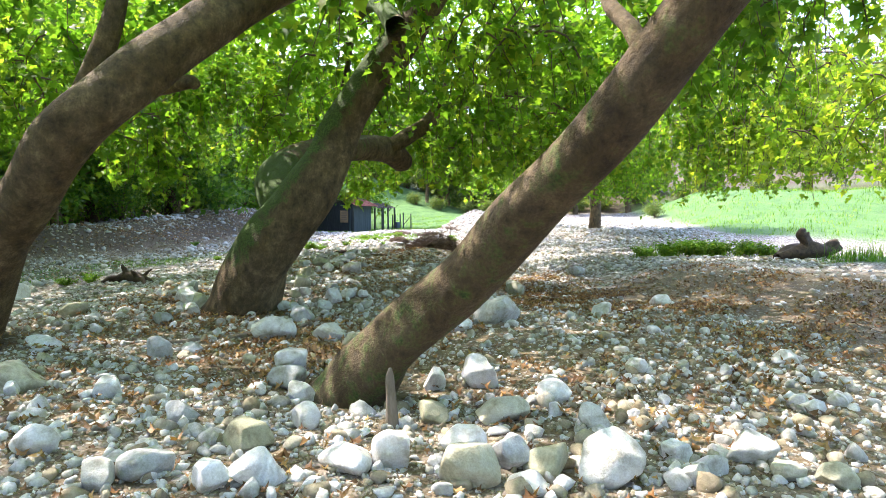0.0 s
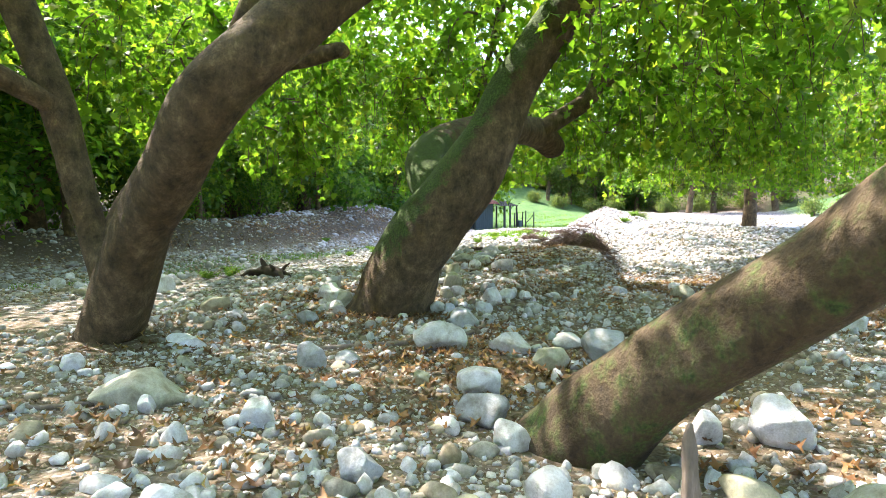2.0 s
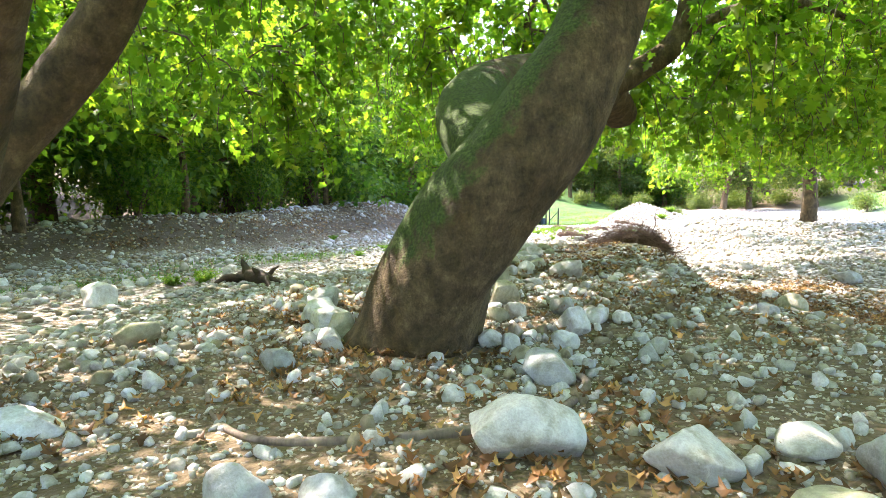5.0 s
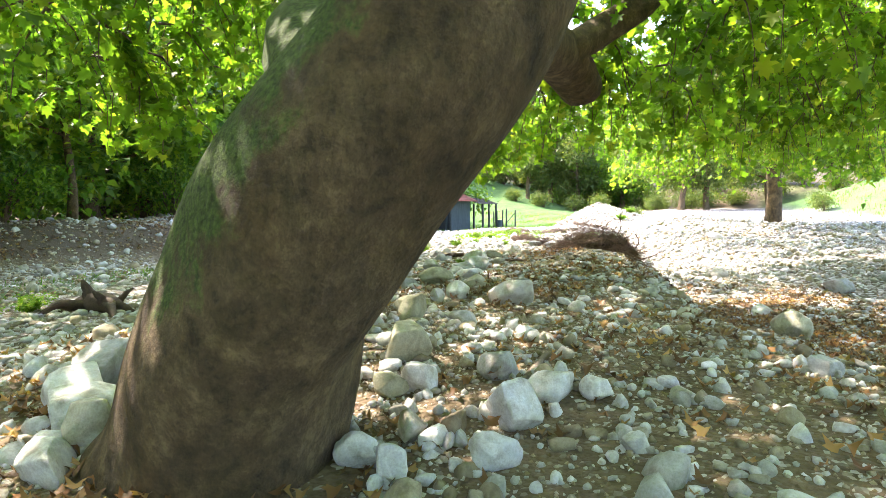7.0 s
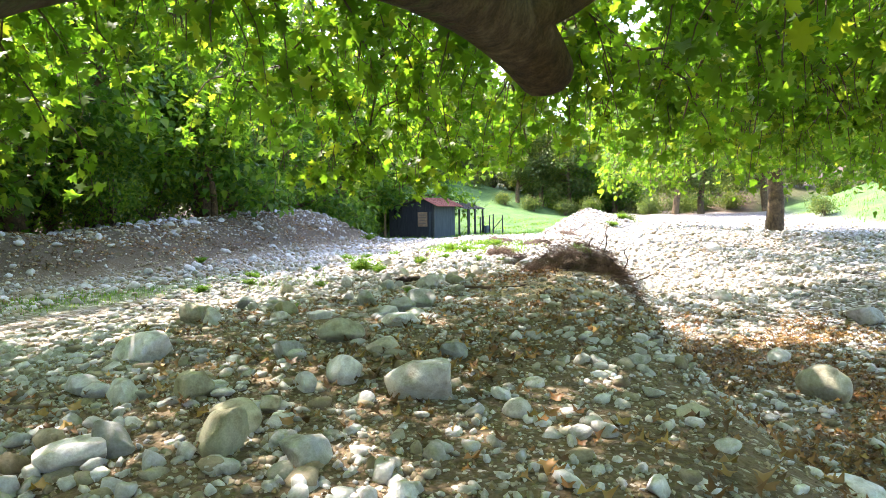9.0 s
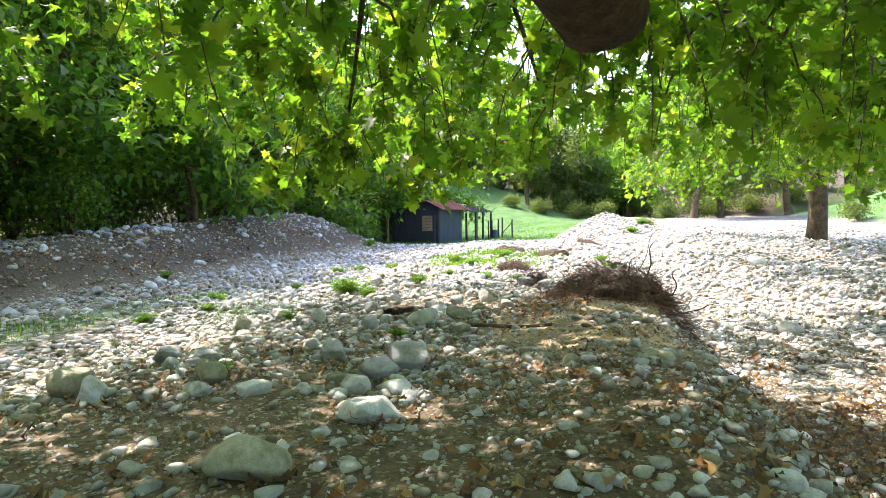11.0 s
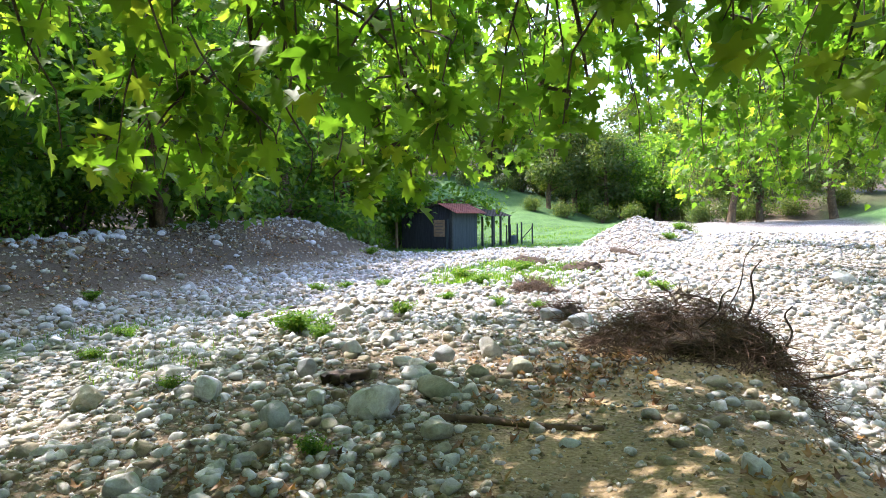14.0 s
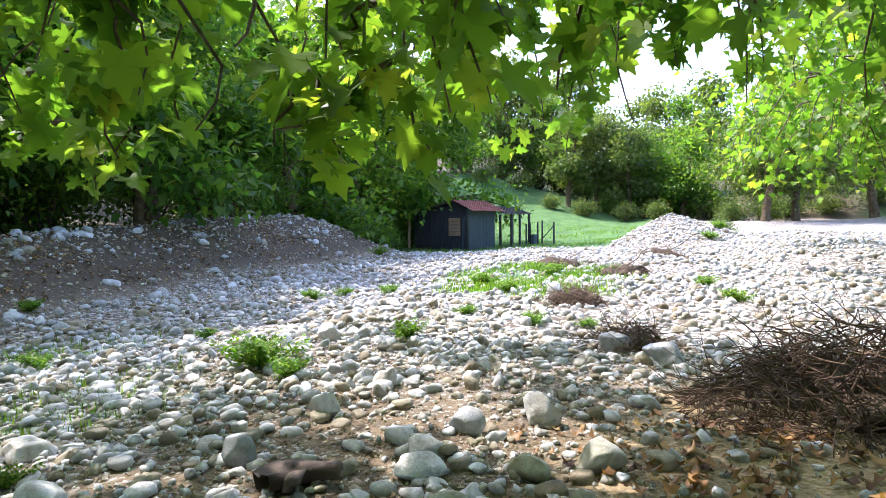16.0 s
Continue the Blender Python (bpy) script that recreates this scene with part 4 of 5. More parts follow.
def bucket():
    bm = bmesh.new()
    bmesh.ops.create_cone(bm, cap_ends=True, segments=16, radius1=0.17, radius2=0.2, depth=0.6)
    bmesh.ops.translate(bm, verts=bm.verts, vec=(0, 0, 0.3))
    b = empty("tub", -5.27, 53.5, lz(-5.27, 53.5) - 0.01, "dull blue plastic tub standing by the fence", "tub")
    part("body", bm, M_BUCKET, b)
    bm = bmesh.new()
    r = bmesh.ops.create_cone(bm, cap_ends=False, segments=16, radius1=0.215, radius2=0.215, depth=0.05)
    bmesh.ops.translate(bm, verts=r["verts"], vec=(0, 0, 0.58))
    part("rim", bm, M_BUCKET, b)


bucket()

# ---- dead wood ----


def sticks(name, label, paths, material, sides=8, rings=14, rough=0.08, category="stick"):
    pts = np.array(paths[0])
    x, y = pts[:, 0].mean(), pts[:, 1].mean()
    v, f = joined([tube(p, rings, sides, rough, cap=True) for p in paths])
    o = np.array([x, y, 0])
    return put(name, mesh_np(name, v - o, f, material, True), None, label, category, "", "", pose(x, y, 0))


def lying(x0, y0, x1, y1, r0, r1, bend, lift=0.0):
    """Rows for a stick or root that follows the ground."""
    out = []
    for t in np.linspace(0, 1, 7):
        x = x0 + (x1 - x0) * t - bend * math.sin(t * 3.14) * (y1 - y0)
        y = y0 + (y1 - y0) * t + bend * math.sin(t * 3.14) * (x1 - x0)
        out.append((x, y, lz(x, y) + (r0 + (r1 - r0) * t) * 0.6 + lift * t, r0 + (r1 - r0) * t))
    return out


sticks("stake", "short split grey stake standing before the leaning tree", [[(-0.44, 4.2, -0.3, 0.032), (-0.45, 4.2, 0.0, 0.036), (-0.46, 4.22, 0.2, 0.03), (-0.455, 4.22, 0.3, 0.014)]], M_DRIFT, 11, 16, 0.3, "stake")
sticks("surface_root", "long brown root lying bare across the ground", [lying(-4.6, 8.1, -2.5, 7.5, 0.015, 0.03, -0.25)], M_DRIFT, 8, 20, 0.15, "root")
sticks("surface_root", "curved brown root beside a pale boulder", [[(-2.4, 7.5, -0.22, 0.02), (-2.15, 7.85, -0.17, 0.026), (-1.98, 8.25, -0.14, 0.028), (-2.02, 8.55, -0.15, 0.026), (-2.2, 8.65, -0.25, 0.02)]], M_DRIFT, 8, 20, 0.15, "root")
sticks("fallen_branch", "thin grey branch lying on the stones", [lying(-6.2, 11.6, -4.6, 12.4, 0.035, 0.015, 0.1)], M_DRIFT, 7, 14, 0.12, "branch")
sticks("fallen_branch", "thin brown branch on gravel", [lying(-2.9, 18.9, -1.7, 18.7, 0.035, 0.02, 0.08)], M_ROOT, 7, 14, 0.12, "branch")
sticks("fallen_branch", "slender dry branch among leaf litter", [lying(-4.2, 5.4, -5.6, 4.6, 0.03, 0.015, 0.12)], M_DRIFT, 7, 14, 0.12, "branch")
sticks("fallen_branch", "dry stick lying between the stones", [lying(-1.9, 11.0, -2.6, 9.9, 0.025, 0.012, 0.1)], M_DRIFT, 7, 14, 0.12, "branch")
sticks("fallen_branch", "short bleached stick on the gravel", [lying(-6.4, 24.3, -5.5, 24.6, 0.03, 0.014, 0.1, 0.04)], M_DRIFT, 7, 14, 0.12, "branch")
sticks("dead_chunk", "dark rotten wood chunk on pale stones", [lying(-4.0, 19.6, -3.65, 19.75, 0.08, 0.035, 0.2, 0.07), lying(-3.95, 19.75, -3.8, 19.5, 0.06, 0.03, 0.1, 0.1)], M_DEAD, 9, 12, 0.5, "dead wood")


def stump(x, y, label, arms):
    z = lz(x, y)
    return sticks("dead_stump", label, [[(x + a, y + b, z + c, d) for a, b, c, d in arm] for arm in arms], M_DEAD, 10, 16, 0.42, "stump")


stump(12.0, 20.3, "weathered dead stump with broken arms on the grass edge", [
    [(-1.0, 0, 0.0, 0.2), (-0.5, 0, 0.22, 0.24), (0.1, 0, 0.3, 0.28), (0.6, 0, 0.3, 0.2), (1.05, 0, 0.48, 0.16)],
    [(0.0, 0, 0.2, 0.26), (-0.05, 0, 0.55, 0.2), (-0.2, 0, 0.85, 0.2), (-0.15, 0, 1.02, 0.1)],
    [(0.3, 0.2, 0.25, 0.2), (0.8, 0.3, 0.1, 0.16), (1.1, 0.3, -0.1, 0.1)]])
stump(-7.7, 13.7, "dark rotting driftwood stump in the gravel", [
    [(-0.5, 0, -0.05, 0.05), (-0.25, 0.05, 0.1, 0.11), (0.1, 0, 0.12, 0.13), (0.35, -0.05, 0.08, 0.09), (0.55, 0, -0.05, 0.05)],
    [(-0.05, 0, 0.1, 0.09), (-0.1, 0.02, 0.26, 0.06), (-0.16, 0.0, 0.42, 0.015)],
    [(0.1, 0, 0.1, 0.08), (0.2, -0.12, 0.2, 0.05), (0.16, -0.2, 0.3, 0.012)],
    [(-0.1, 0, 0.1, 0.08), (-0.35, -0.2, 0.12, 0.05), (-0.5, -0.35, 0.0, 0.02)],
    [(0.2, 0, 0.1, 0.07), (0.45, -0.25, 0.1, 0.045), (0.6, -0.4, -0.02, 0.02)],
    [(0.25, 0.1, 0.1, 0.06), (0.4, 0.1, 0.24, 0.03), (0.5, 0.1, 0.3, 0.01)]])


def root_mass(x, y, wx, wy, h, n, seed, label, twigs):
    """A tangle of dry roots and twigs over a lump of soil."""
    r = np.random.default_rng(seed)
    ob = empty("root_mass", x, y, 0, label, "roots")
    v = stone_shape(ICO3, r, 0.9)
    v = v / np.abs(v).max(0) * np.array([wx * 0.74, wy * 0.76, h * 0.58]) 
    v[:, 2] += np.minimum(land(x + v[:, 0], y + v[:, 1]), lz(x, y) + 0.05) + h * 0.1
    v += 0.04 * np.sin(v * 17.0)[:, [1, 2, 0]]
    put("soil_lump", mesh_np("soil_lump", v, ICO3[1], M_SOIL, True), ob, "dark crumbling soil")
    paths = []
    for _ in range(n):
        a, b = r.uniform(0, 6.28), np.sqrt(r.uniform(0, 1))
        p = np.array([np.cos(a) * wx * b, np.sin(a) * wy * b])
        z = lz(x + p[0], y + p[1]) + h * (1 - b * b) * r.uniform(0.3, 1.0)
        d = np.array([r.normal(0.1, 1), r.normal(-0.1, 1), r.normal(-0.4, 0.45)])
        L = r.uniform(0.12, 0.4)
        q = [(p[0], p[1], z, r.uniform(0.0028, 0.0065))]
        for k in range(3):
            d = d / np.linalg.norm(d) + r.normal(0, 0.45, 3)
            w = np.array(q[-1][:3]) + d * L / 3
            w[2] = max(w[2], lz(x + w[0], y + w[1]) - 0.05)
            q.append((*w, q[0][3] * (0.8 - 0.2 * k)))
        paths.append(q)
    v, f = joined([tube(p, 8, 4) for p in paths])
    tagged(put("roots", mesh_np("roots", v, f, M_ROOT, True), ob), kind="stuff")
    for px, py, tx, ty, tz, w in twigs:
        z = lz(x + px, y + py) + 0.2
        q = [(px, py, z, w), (px + tx * 0.4 + 0.06, py + ty * 0.4, z + tz * 0.45, w * 0.8), (px + tx * 0.8 - 0.05, py + ty * 0.8, z + tz * 0.8, w * 0.6), (px + tx, py + ty, z + tz, w * 0.3)]
        v, f = tube(q, 12, 6, 0.1)
        put("twig", mesh_np("twig", v, f, M_DEAD, True), ob)
    return ob


root_mass(-0.62, 21.15, 1.22, 0.85, 0.56, 2400, 51, "tangled brown root mass torn out on the bank edge",
          [(0.3, -0.2, 0.25, 0.1, 0.75, 0.014), (0.8, 0.1, 0.1, 0.0, 0.5, 0.016), (-0.1, -0.3, 0.35, -0.1, 0.45, 0.012), (0.9, -0.2, 0.5, -0.2, 0.2, 0.013), (0.5, -0.5, -0.05, -0.05, 0.28, 0.016), (0.2, 0.2, 0.5, 0.3, 0.9, 0.008)])
root_mass(-1.98, 23.2, 0.42, 0.34, 0.3, 420, 52, "small clump of dry roots on the gravel", [])
root_mass(-2.56, 26.2, 0.5, 0.42, 0.34, 420, 53, "small clump of dry roots on the gravel", [])
root_mass(-1.6, 30.6, 0.8, 0.6, 0.35, 170, 54, "flood-borne heap of roots and earth", [(0.1, 0, 0.5, 0.1, 0.4, 0.014)])
root_mass(-0.2, 34.2, 1.1, 0.7, 0.4, 170, 55, "flood-borne heap of roots and earth", [(0.1, 0, 0.8, 0.1, 0.5, 0.014)])
root_mass(-3.0, 33.2, 0.8, 0.6, 0.35, 130, 56, "flood-borne heap of roots and earth", [])

# ---- grass and weeds ----


def blades(name, label, pts, r, h, w, material, kind="stuff"):
    k = len(pts)
    base = np.array([(-0.5, 0, 0), (0.5, 0, 0), (-0.3, 0.16, 0.6), (0.3, 0.16, 0.6), (0, 0.5, 1.0)])
    tri = np.array([[0, 1, 2], [1, 3, 2], [2, 3, 4]])
    hh, ww = r.uniform(0.5, 1.2, k) * h, r.uniform(0.7, 1.2, k) * w
    s = np.zeros((k, 3, 3))
    s[:, 0, 0], s[:, 1, 1], s[:, 2, 2] = ww, hh, hh
    v, f = scatter(base, tri, rot_z(r.uniform(0, 6.28, k)) @ rot_x(r.normal(0, 0.55, k)) @ s, pts)
    return put(name, mesh_np(name, v, f, material, True), None, label, "grass", "", kind)


def grass_points(r, n, x0, x1, y0, y1, least):
    x, y = r.uniform(x0, x1, n), r.uniform(y0, y1, n)
    g = grass_amount(x, y) * (0.55 + 0.6 * wob(x, y, 1.1, 9.0))
    keep = g > r.uniform(least, 1.0, n)
    x, y = x[keep], y[keep]
    return np.stack([x, y, land(x, y) - 0.01], 1)


rg = np.random.default_rng(61)
blades("swale_grass", "thin green grass along the foot of the gravel berm", grass_points(rg, 80000, -13, -5, 8, 28, 0.08), rg, 0.1, 0.014, M_GRASS)
blades("patch_grass", "sparse green grass between river stones", grass_points(rg, 120000, -7, 1, 22, 42, 0.05), rg, 0.14, 0.024, M_GRASS)
blades("verge_grass", "fresh green grass on the bank across the channel", grass_points(rg, 30000, 5, 20, 17, 30, 0.1), rg, 0.5, 0.022, M_GRASS)
blades("meadow_grass", "bright meadow grass round the shed", grass_points(rg, 26000, -16, 6, 44, 66, 0.05), rg, 0.15, 0.035, M_GRASS)
blades("meadow_grass", "bright meadow grass beyond the gravel", grass_points(rg, 16000, 11, 40, 28, 60, 0.05), rg, 0.28, 0.035, M_GRASS)


def weed(name, label, seed, h, w, n):
    r = np.random.default_rng(seed)
    ob = empty(name, 0, 0, 0, label, "plant", "weeds on the gravel")
    stems, qs = [], []
    for _ in range(26):
        a, e = r.uniform(0, 6.28), r.uniform(0.15, 1)
        p = np.array([np.cos(a) * w * e, np.sin(a) * w * e, h * r.uniform(0.5, 1)])
        stems.append([(0, 0, -0.03, 0.006), (*(p * 0.5), 0.004), (*p, 0.002)])
        qs.append(p[None] * r.uniform(0.3, 1, (n // 26, 1)) + r.normal(0, 0.03, (n // 26, 3)))
    q = np.concatenate(qs)
    q[:, 2] = np.maximum(q[:, 2], 0.02)
    tagged(wood("stems", stems, ob, 5, 4, 0.0, M_GRASS), kind="stuff")
    v, f = scatter(LEAF_FAR[0], LEAF_FAR[1], leaf_mats(len(q), r, 0.055, 0.1, 0.6), q)
    put("leaves", mesh_np("leaves", v, f, M_GRASS, True), ob)
    return ob


WEED = weed("weed", "bright green straggling weed growing between river stones", 71, 0.27, 0.42, 900)
for i, (x, y, s) in enumerate([(-5.35, 21.9, 1.2), (-4.95, 21.7, 0.7), (-5.6, 22.2, 0.7), (-8.17, 22.1, 0.7), (-7.6, 20.9, 0.6), (-7.24, 23.75, 0.5), (-4.36, 23.2, 0.75), (-7.7, 27.8, 0.8), (-7.2, 28.4, 0.8), (-3.97, 24.8, 0.5), (-3.05, 24.4, 0.6), (-4.4, 29.0, 1.1), (-6.2, 28.2, 0.8), (-0.23, 28.8, 0.8), (-0.1, 27.0, 0.8), (-5.46, 19.5, 0.45),
                                (-4.73, 16.4, 0.5), (-8.15, 19.9, 0.6), (-3.48, 18.15, 0.4), (-3.7, 27.4, 0.9), (-2.4, 24.4, 0.5), (-8.6, 13.6, 0.9), (-8.9, 13.2, 0.7), (-3.1, 31, 1.2), (-10.4, 39.5, 1.3), (2.6, 42.6, 1.2), (3.4, 44.5, 1.4), (-11.0, 24.6, 0.7), (8.0, 22.4, 2.2), (8.9, 22.1, 2.6), (9.8, 22.3, 2.4), (10.8, 22.2, 2.4), (7.2, 22.7, 1.8), (11.6, 22.0, 2.0), (9.3, 22.8, 2.6)]):
    stand(WEED, x, y, i * 1.7, s, i == 0)

# ---- fallen leaves ----


def litter_amount(x, y):
    e = bank_edge(y)
    chan = ss(0.3, 1.0, x - e) * ss(5.5, 3.5, x - e) * ss(9, 12, y) * ss(22.5, 18, y)
    under = 0.24 * ss(-7, -4, x) * ss(19.5, 17, y)
    right = 0.2 * ss(1.5, 3.5, x) * ss(14, 9, y)
    heap = 1.0 * np.exp(-(np.hypot(x + 2.2, y - 6.9) / 0.9) ** 2) + 0.8 * np.exp(-(np.hypot(x + 1.6, y - 5.9) / 0.8) ** 2) + 0.7 * np.exp(-(np.hypot(x + 2.2, y - 19.9) / 0.8) ** 2) + 0.9 * np.exp(-(np.hypot(x + 1.7, y - 20.6) / 0.45) ** 2) + 0.7 * np.exp(-(np.hypot(x + 1.8, y - 13.2) / 0.8) ** 2) + 0.6 * np.exp(-(np.hypot(x + 5.2, y - 9.0) / 1.2) ** 2)
    berm = 0.35 * ss(0.15, 0.5, berm_height(x, y))
    return np.clip((chan + berm + under + right + heap) * (0.75 + 0.7 * wob(x, y, 1.3, 6.0)), 0, 1)


def litter():
    r = np.random.default_rng(81)
    n = 150000
    x, y = r.uniform(-14, 8, n), r.uniform(0.8, 36, n)
    keep = litter_amount(x, y) > r.uniform(0.02, 1.15, n)
    x, y = x[keep], y[keep]
    k = len(x)
    v0 = LEAF_MID[0].copy()
    v0[:, 2] = 1.3 * v0[:, 0] ** 2 - 0.7 * (v0[:, 1] - 0.35) ** 2 + 0.12 * np.sin(v0[:, 0] * 9) + 0.15
    m = rot_z(r.uniform(0, 6.28, k)) @ rot_x(r.normal(0, 0.32, k)) * r.uniform(0.04, 0.1, k)[:, None, None]
    v, f = scatter(v0, LEAF_MID[1], m, np.stack([x, y, land(x, y) + r.uniform(0.005, 0.05, k)], 1))
    put("leaf_litter", mesh_np("leaf_litter", v, f, M_LITTER, True), None, "curled brown plane leaves strewn over stones and soil", "fallen leaves", "", "stuff")


litter()

# ---- boulders ----
BOULDER_SHAPES = []
for i in range(10):
    rr = np.random.default_rng(90 + i)
    sv = ICO4[0].copy()
    for _ in range(12):
        nrm = rr.normal(size=3)
        nrm /= np.linalg.norm(nrm)
        over = np.maximum(sv @ nrm - rr.uniform(0.5, 0.82), 0)
        sv -= (0.92 * over ** 1.05)[:, None] * nrm
    for k, amp in ((1.6, 0.045), (4.0, 0.018), (9.0, 0.008)):
        sv *= (1 + amp * np.sin(sv @ rr.normal(size=(3, 3)) * k + rr.uniform(0, 6, 3)).sum(1))[:, None]
    lo, hi = sv.min(0), sv.max(0)
    BOULDER_SHAPES.append(((sv - (lo + hi) / 2) / (hi - lo) * 2, ICO4[1]))
BOULDER_MESHES = {}


def boulder(i, x, y, width, tall, material, label):
    """A boulder of that width, with its visible height as a share of it, its foot sunk in the gravel."""
    k = (i % 10, material.name)
    if k not in BOULDER_MESHES:
        BOULDER_MESHES[k] = mesh_np("boulder", BOULDER_SHAPES[i % 10][0], BOULDER_SHAPES[i % 10][1], material, True)
    h = width * tall
    m = Matrix.Translation((x, y, lz(x, y) + h * 0.36)) @ Matrix.Rotation(0.5 * math.sin(i * 2.1) + (3.14 if i % 3 else 0), 4, "Z") @ Matrix.Rotation(0.16 * math.sin(i * 3.7), 4, "Y") @ Matrix.Diagonal((width * 0.52, width * 0.4, h * 0.64, 1))
    return put("boulder", BOULDER_MESHES[k], None, label, "boulder", "boulders", "", m)


# rows of x, y, width and height over width
BY_LEANING_TREE_PALE = [(-2.61, 3.59, 0.25, 0.73), (-1.95, 3.16, 0.23, 0.76), (-1.33, 3.17, 0.21, 0.75), (-1.11, 3.28, 0.30, 0.65), (-0.37, 3.48, 0.26, 0.88), (0.89, 3.34, 0.37, 0.79), (1.79, 3.55, 0.30, 0.52), (0.25, 5.22, 0.34, 0.81), (-0.17, 5.26, 0.19, 1.05), (-1.32, 5.02, 0.24, 0.73), (-0.63, 3.45, 0.33, 0.47), (-1.07, 4.19, 0.22, 0.86), (0.06, 3.67, 0.29, 0.61), (0.42, 3.22, 0.23, 0.44), (1.36, 3.57, 0.17, 0.76), (1.35, 3.26, 0.18, 0.63), (3.94, 11.28, 0.43, 0.59), (2.31, 9.24, 0.31, 0.68), (0.58, 7.73, 0.62, 0.50), (0.99, 4.07, 0.23, 0.71), (0.80, 4.64, 0.26, 0.63), (2.62, 4.48, 0.17, 0.71), (1.67, 5.39, 0.20, 0.59), (3.27, 5.84, 0.25, 0.53)]
BY_LEANING_TREE_GREY = [(-1.77, 3.31, 0.30, 0.55), (-2.03, 4.28, 0.25, 0.66), (0.34, 3.48, 0.25, 0.76), (-3.27, 6.44, 0.26, 0.95)]
BY_LEANING_TREE_OLIVE = [(0.08, 3.29, 0.37, 0.59), (0.55, 3.42, 0.27, 0.61), (0.35, 4.29, 0.38, 0.48), (-0.16, 4.37, 0.29, 0.54), (-1.31, 3.71, 0.32, 0.58), (2.14, 3.29, 0.22, 0.54), (1.88, 3.31, 0.17, 0.60)]
BEFORE_MOSSY_TREE_PALE = [(-1.00, 7.48, 0.28, 0.54), (-1.54, 7.15, 0.38, 0.51), (-3.90, 5.09, 0.17, 0.74), (-2.94, 4.90, 0.24, 0.75), (-5.02, 7.09, 0.40, 0.36), (-2.54, 5.01, 0.13, 0.73), (-0.01, 7.47, 0.46, 0.30), (-5.39, 5.96, 0.22, 0.69), (-8.65, 11.38, 0.59, 0.55), (-4.36, 9.71, 0.44, 0.47), (-0.80, 7.61, 0.14, 0.79)]
BEFORE_MOSSY_TREE_GREY = [(-0.66, 7.14, 0.48, 0.55), (-1.54, 5.32, 0.34, 0.62), (-2.20, 10.60, 0.27, 0.63), (-2.2, 8.55, 0.36, 0.62), (-3.01, 6.64, 0.23, 0.60), (-4.33, 8.60, 0.28, 0.63)]
BEFORE_MOSSY_TREE_OLIVE = [(-1.13, 6.74, 0.36, 0.50), (-2.16, 6.08, 0.17, 0.67), (-5.88, 8.92, 0.41, 0.51), (-4.53, 6.36, 0.19, 0.59)]
ROUND_MOSSY_TREE_PALE = [(-2.08, 9.99, 0.28, 0.95), (-2.15, 9.64, 0.24, 0.70), (-2.68, 10.39, 0.25, 0.70), (-1.89, 10.37, 0.27, 0.61), (-2.80, 9.56, 0.21, 0.77), (-2.60, 9.44, 0.21, 0.84), (-1.63, 10.40, 0.19, 0.63), (-1.50, 9.80, 0.14, 0.69), (-2.23, 12.74, 0.51, 0.45), (1.64, 17.44, 0.30, 0.65), (-4.55, 9.85, 0.37, 0.71), (-4.13, 9.23, 0.32, 0.55)]
ROUND_MOSSY_TREE_OLIVE = [(-2.84, 10.82, 0.32, 0.80), (-2.83, 10.33, 0.20, 0.71), (1.67, 16.23, 0.53, 0.73), (-3.09, 12.00, 0.29, 0.55), (-4.18, 9.52, 0.25, 0.95)]
ROUND_MOSSY_TREE_GREY = [(-2.59, 11.76, 0.28, 0.35), (-0.21, 10.89, 0.21, 0.55), (4.25, 20.48, 0.64, 0.48), (-4.70, 10.26, 0.45, 0.58)]
ON_BANK_PALE = [(-4.94, 13.73, 0.50, 0.50), (-2.92, 15.19, 0.41, 0.34), (-4.07, 12.43, 0.21, 0.71), (-2.79, 12.90, 0.24, 0.73), (-2.96, 12.65, 0.14, 0.95), (0.48, 13.16, 0.42, 0.40), (-5.33, 15.54, 0.23, 0.95), (-3.67, 11.54, 0.33, 0.37)]
ON_BANK_GREY = [(-3.57, 11.67, 0.23, 0.73), (-3.47, 13.53, 0.27, 0.55), (-4.58, 12.74, 0.29, 0.44), (-2.16, 13.64, 0.24, 0.52)]
ON_BANK_OLIVE = [(-3.01, 11.72, 0.23, 0.95), (-3.26, 14.21, 0.42, 0.50), (-3.03, 12.30, 0.18, 0.52), (-3.57, 12.39, 0.24, 0.68), (-2.68, 13.59, 0.30, 0.47), (-5.63, 15.67, 0.41, 0.63), (-0.58, 12.86, 0.20, 0.40)]
ALONG_BANK_GREY = [(-3.21, 16.35, 0.38, 0.44), (-3.83, 17.08, 0.37, 0.54), (-5.59, 16.91, 0.31, 0.51), (-5.09, 16.85, 0.28, 0.41), (-1.11, 15.89, 0.12, 0.86), (-3.95, 18.56, 0.22, 0.83)]
ALONG_BANK_PALE = [(-3.25, 15.89, 0.24, 0.56), (-2.95, 15.97, 0.31, 0.30), (-4.07, 15.79, 0.29, 0.33), (-4.56, 15.77, 0.24, 0.53), (-1.39, 16.11, 0.12, 0.63), (-3.33, 18.90, 0.39, 0.54), (-4.27, 17.47, 0.20, 0.53), (4.36, 29.90, 0.51, 0.60), (2.42, 22.48, 0.40, 0.57)]
ALONG_BANK_OLIVE = [(-4.67, 16.17, 0.30, 0.63), (-0.81, 16.71, 0.27, 0.39), (-5.96, 19.05, 0.26, 0.79), (-2.79, 18.61, 0.21, 0.59)]
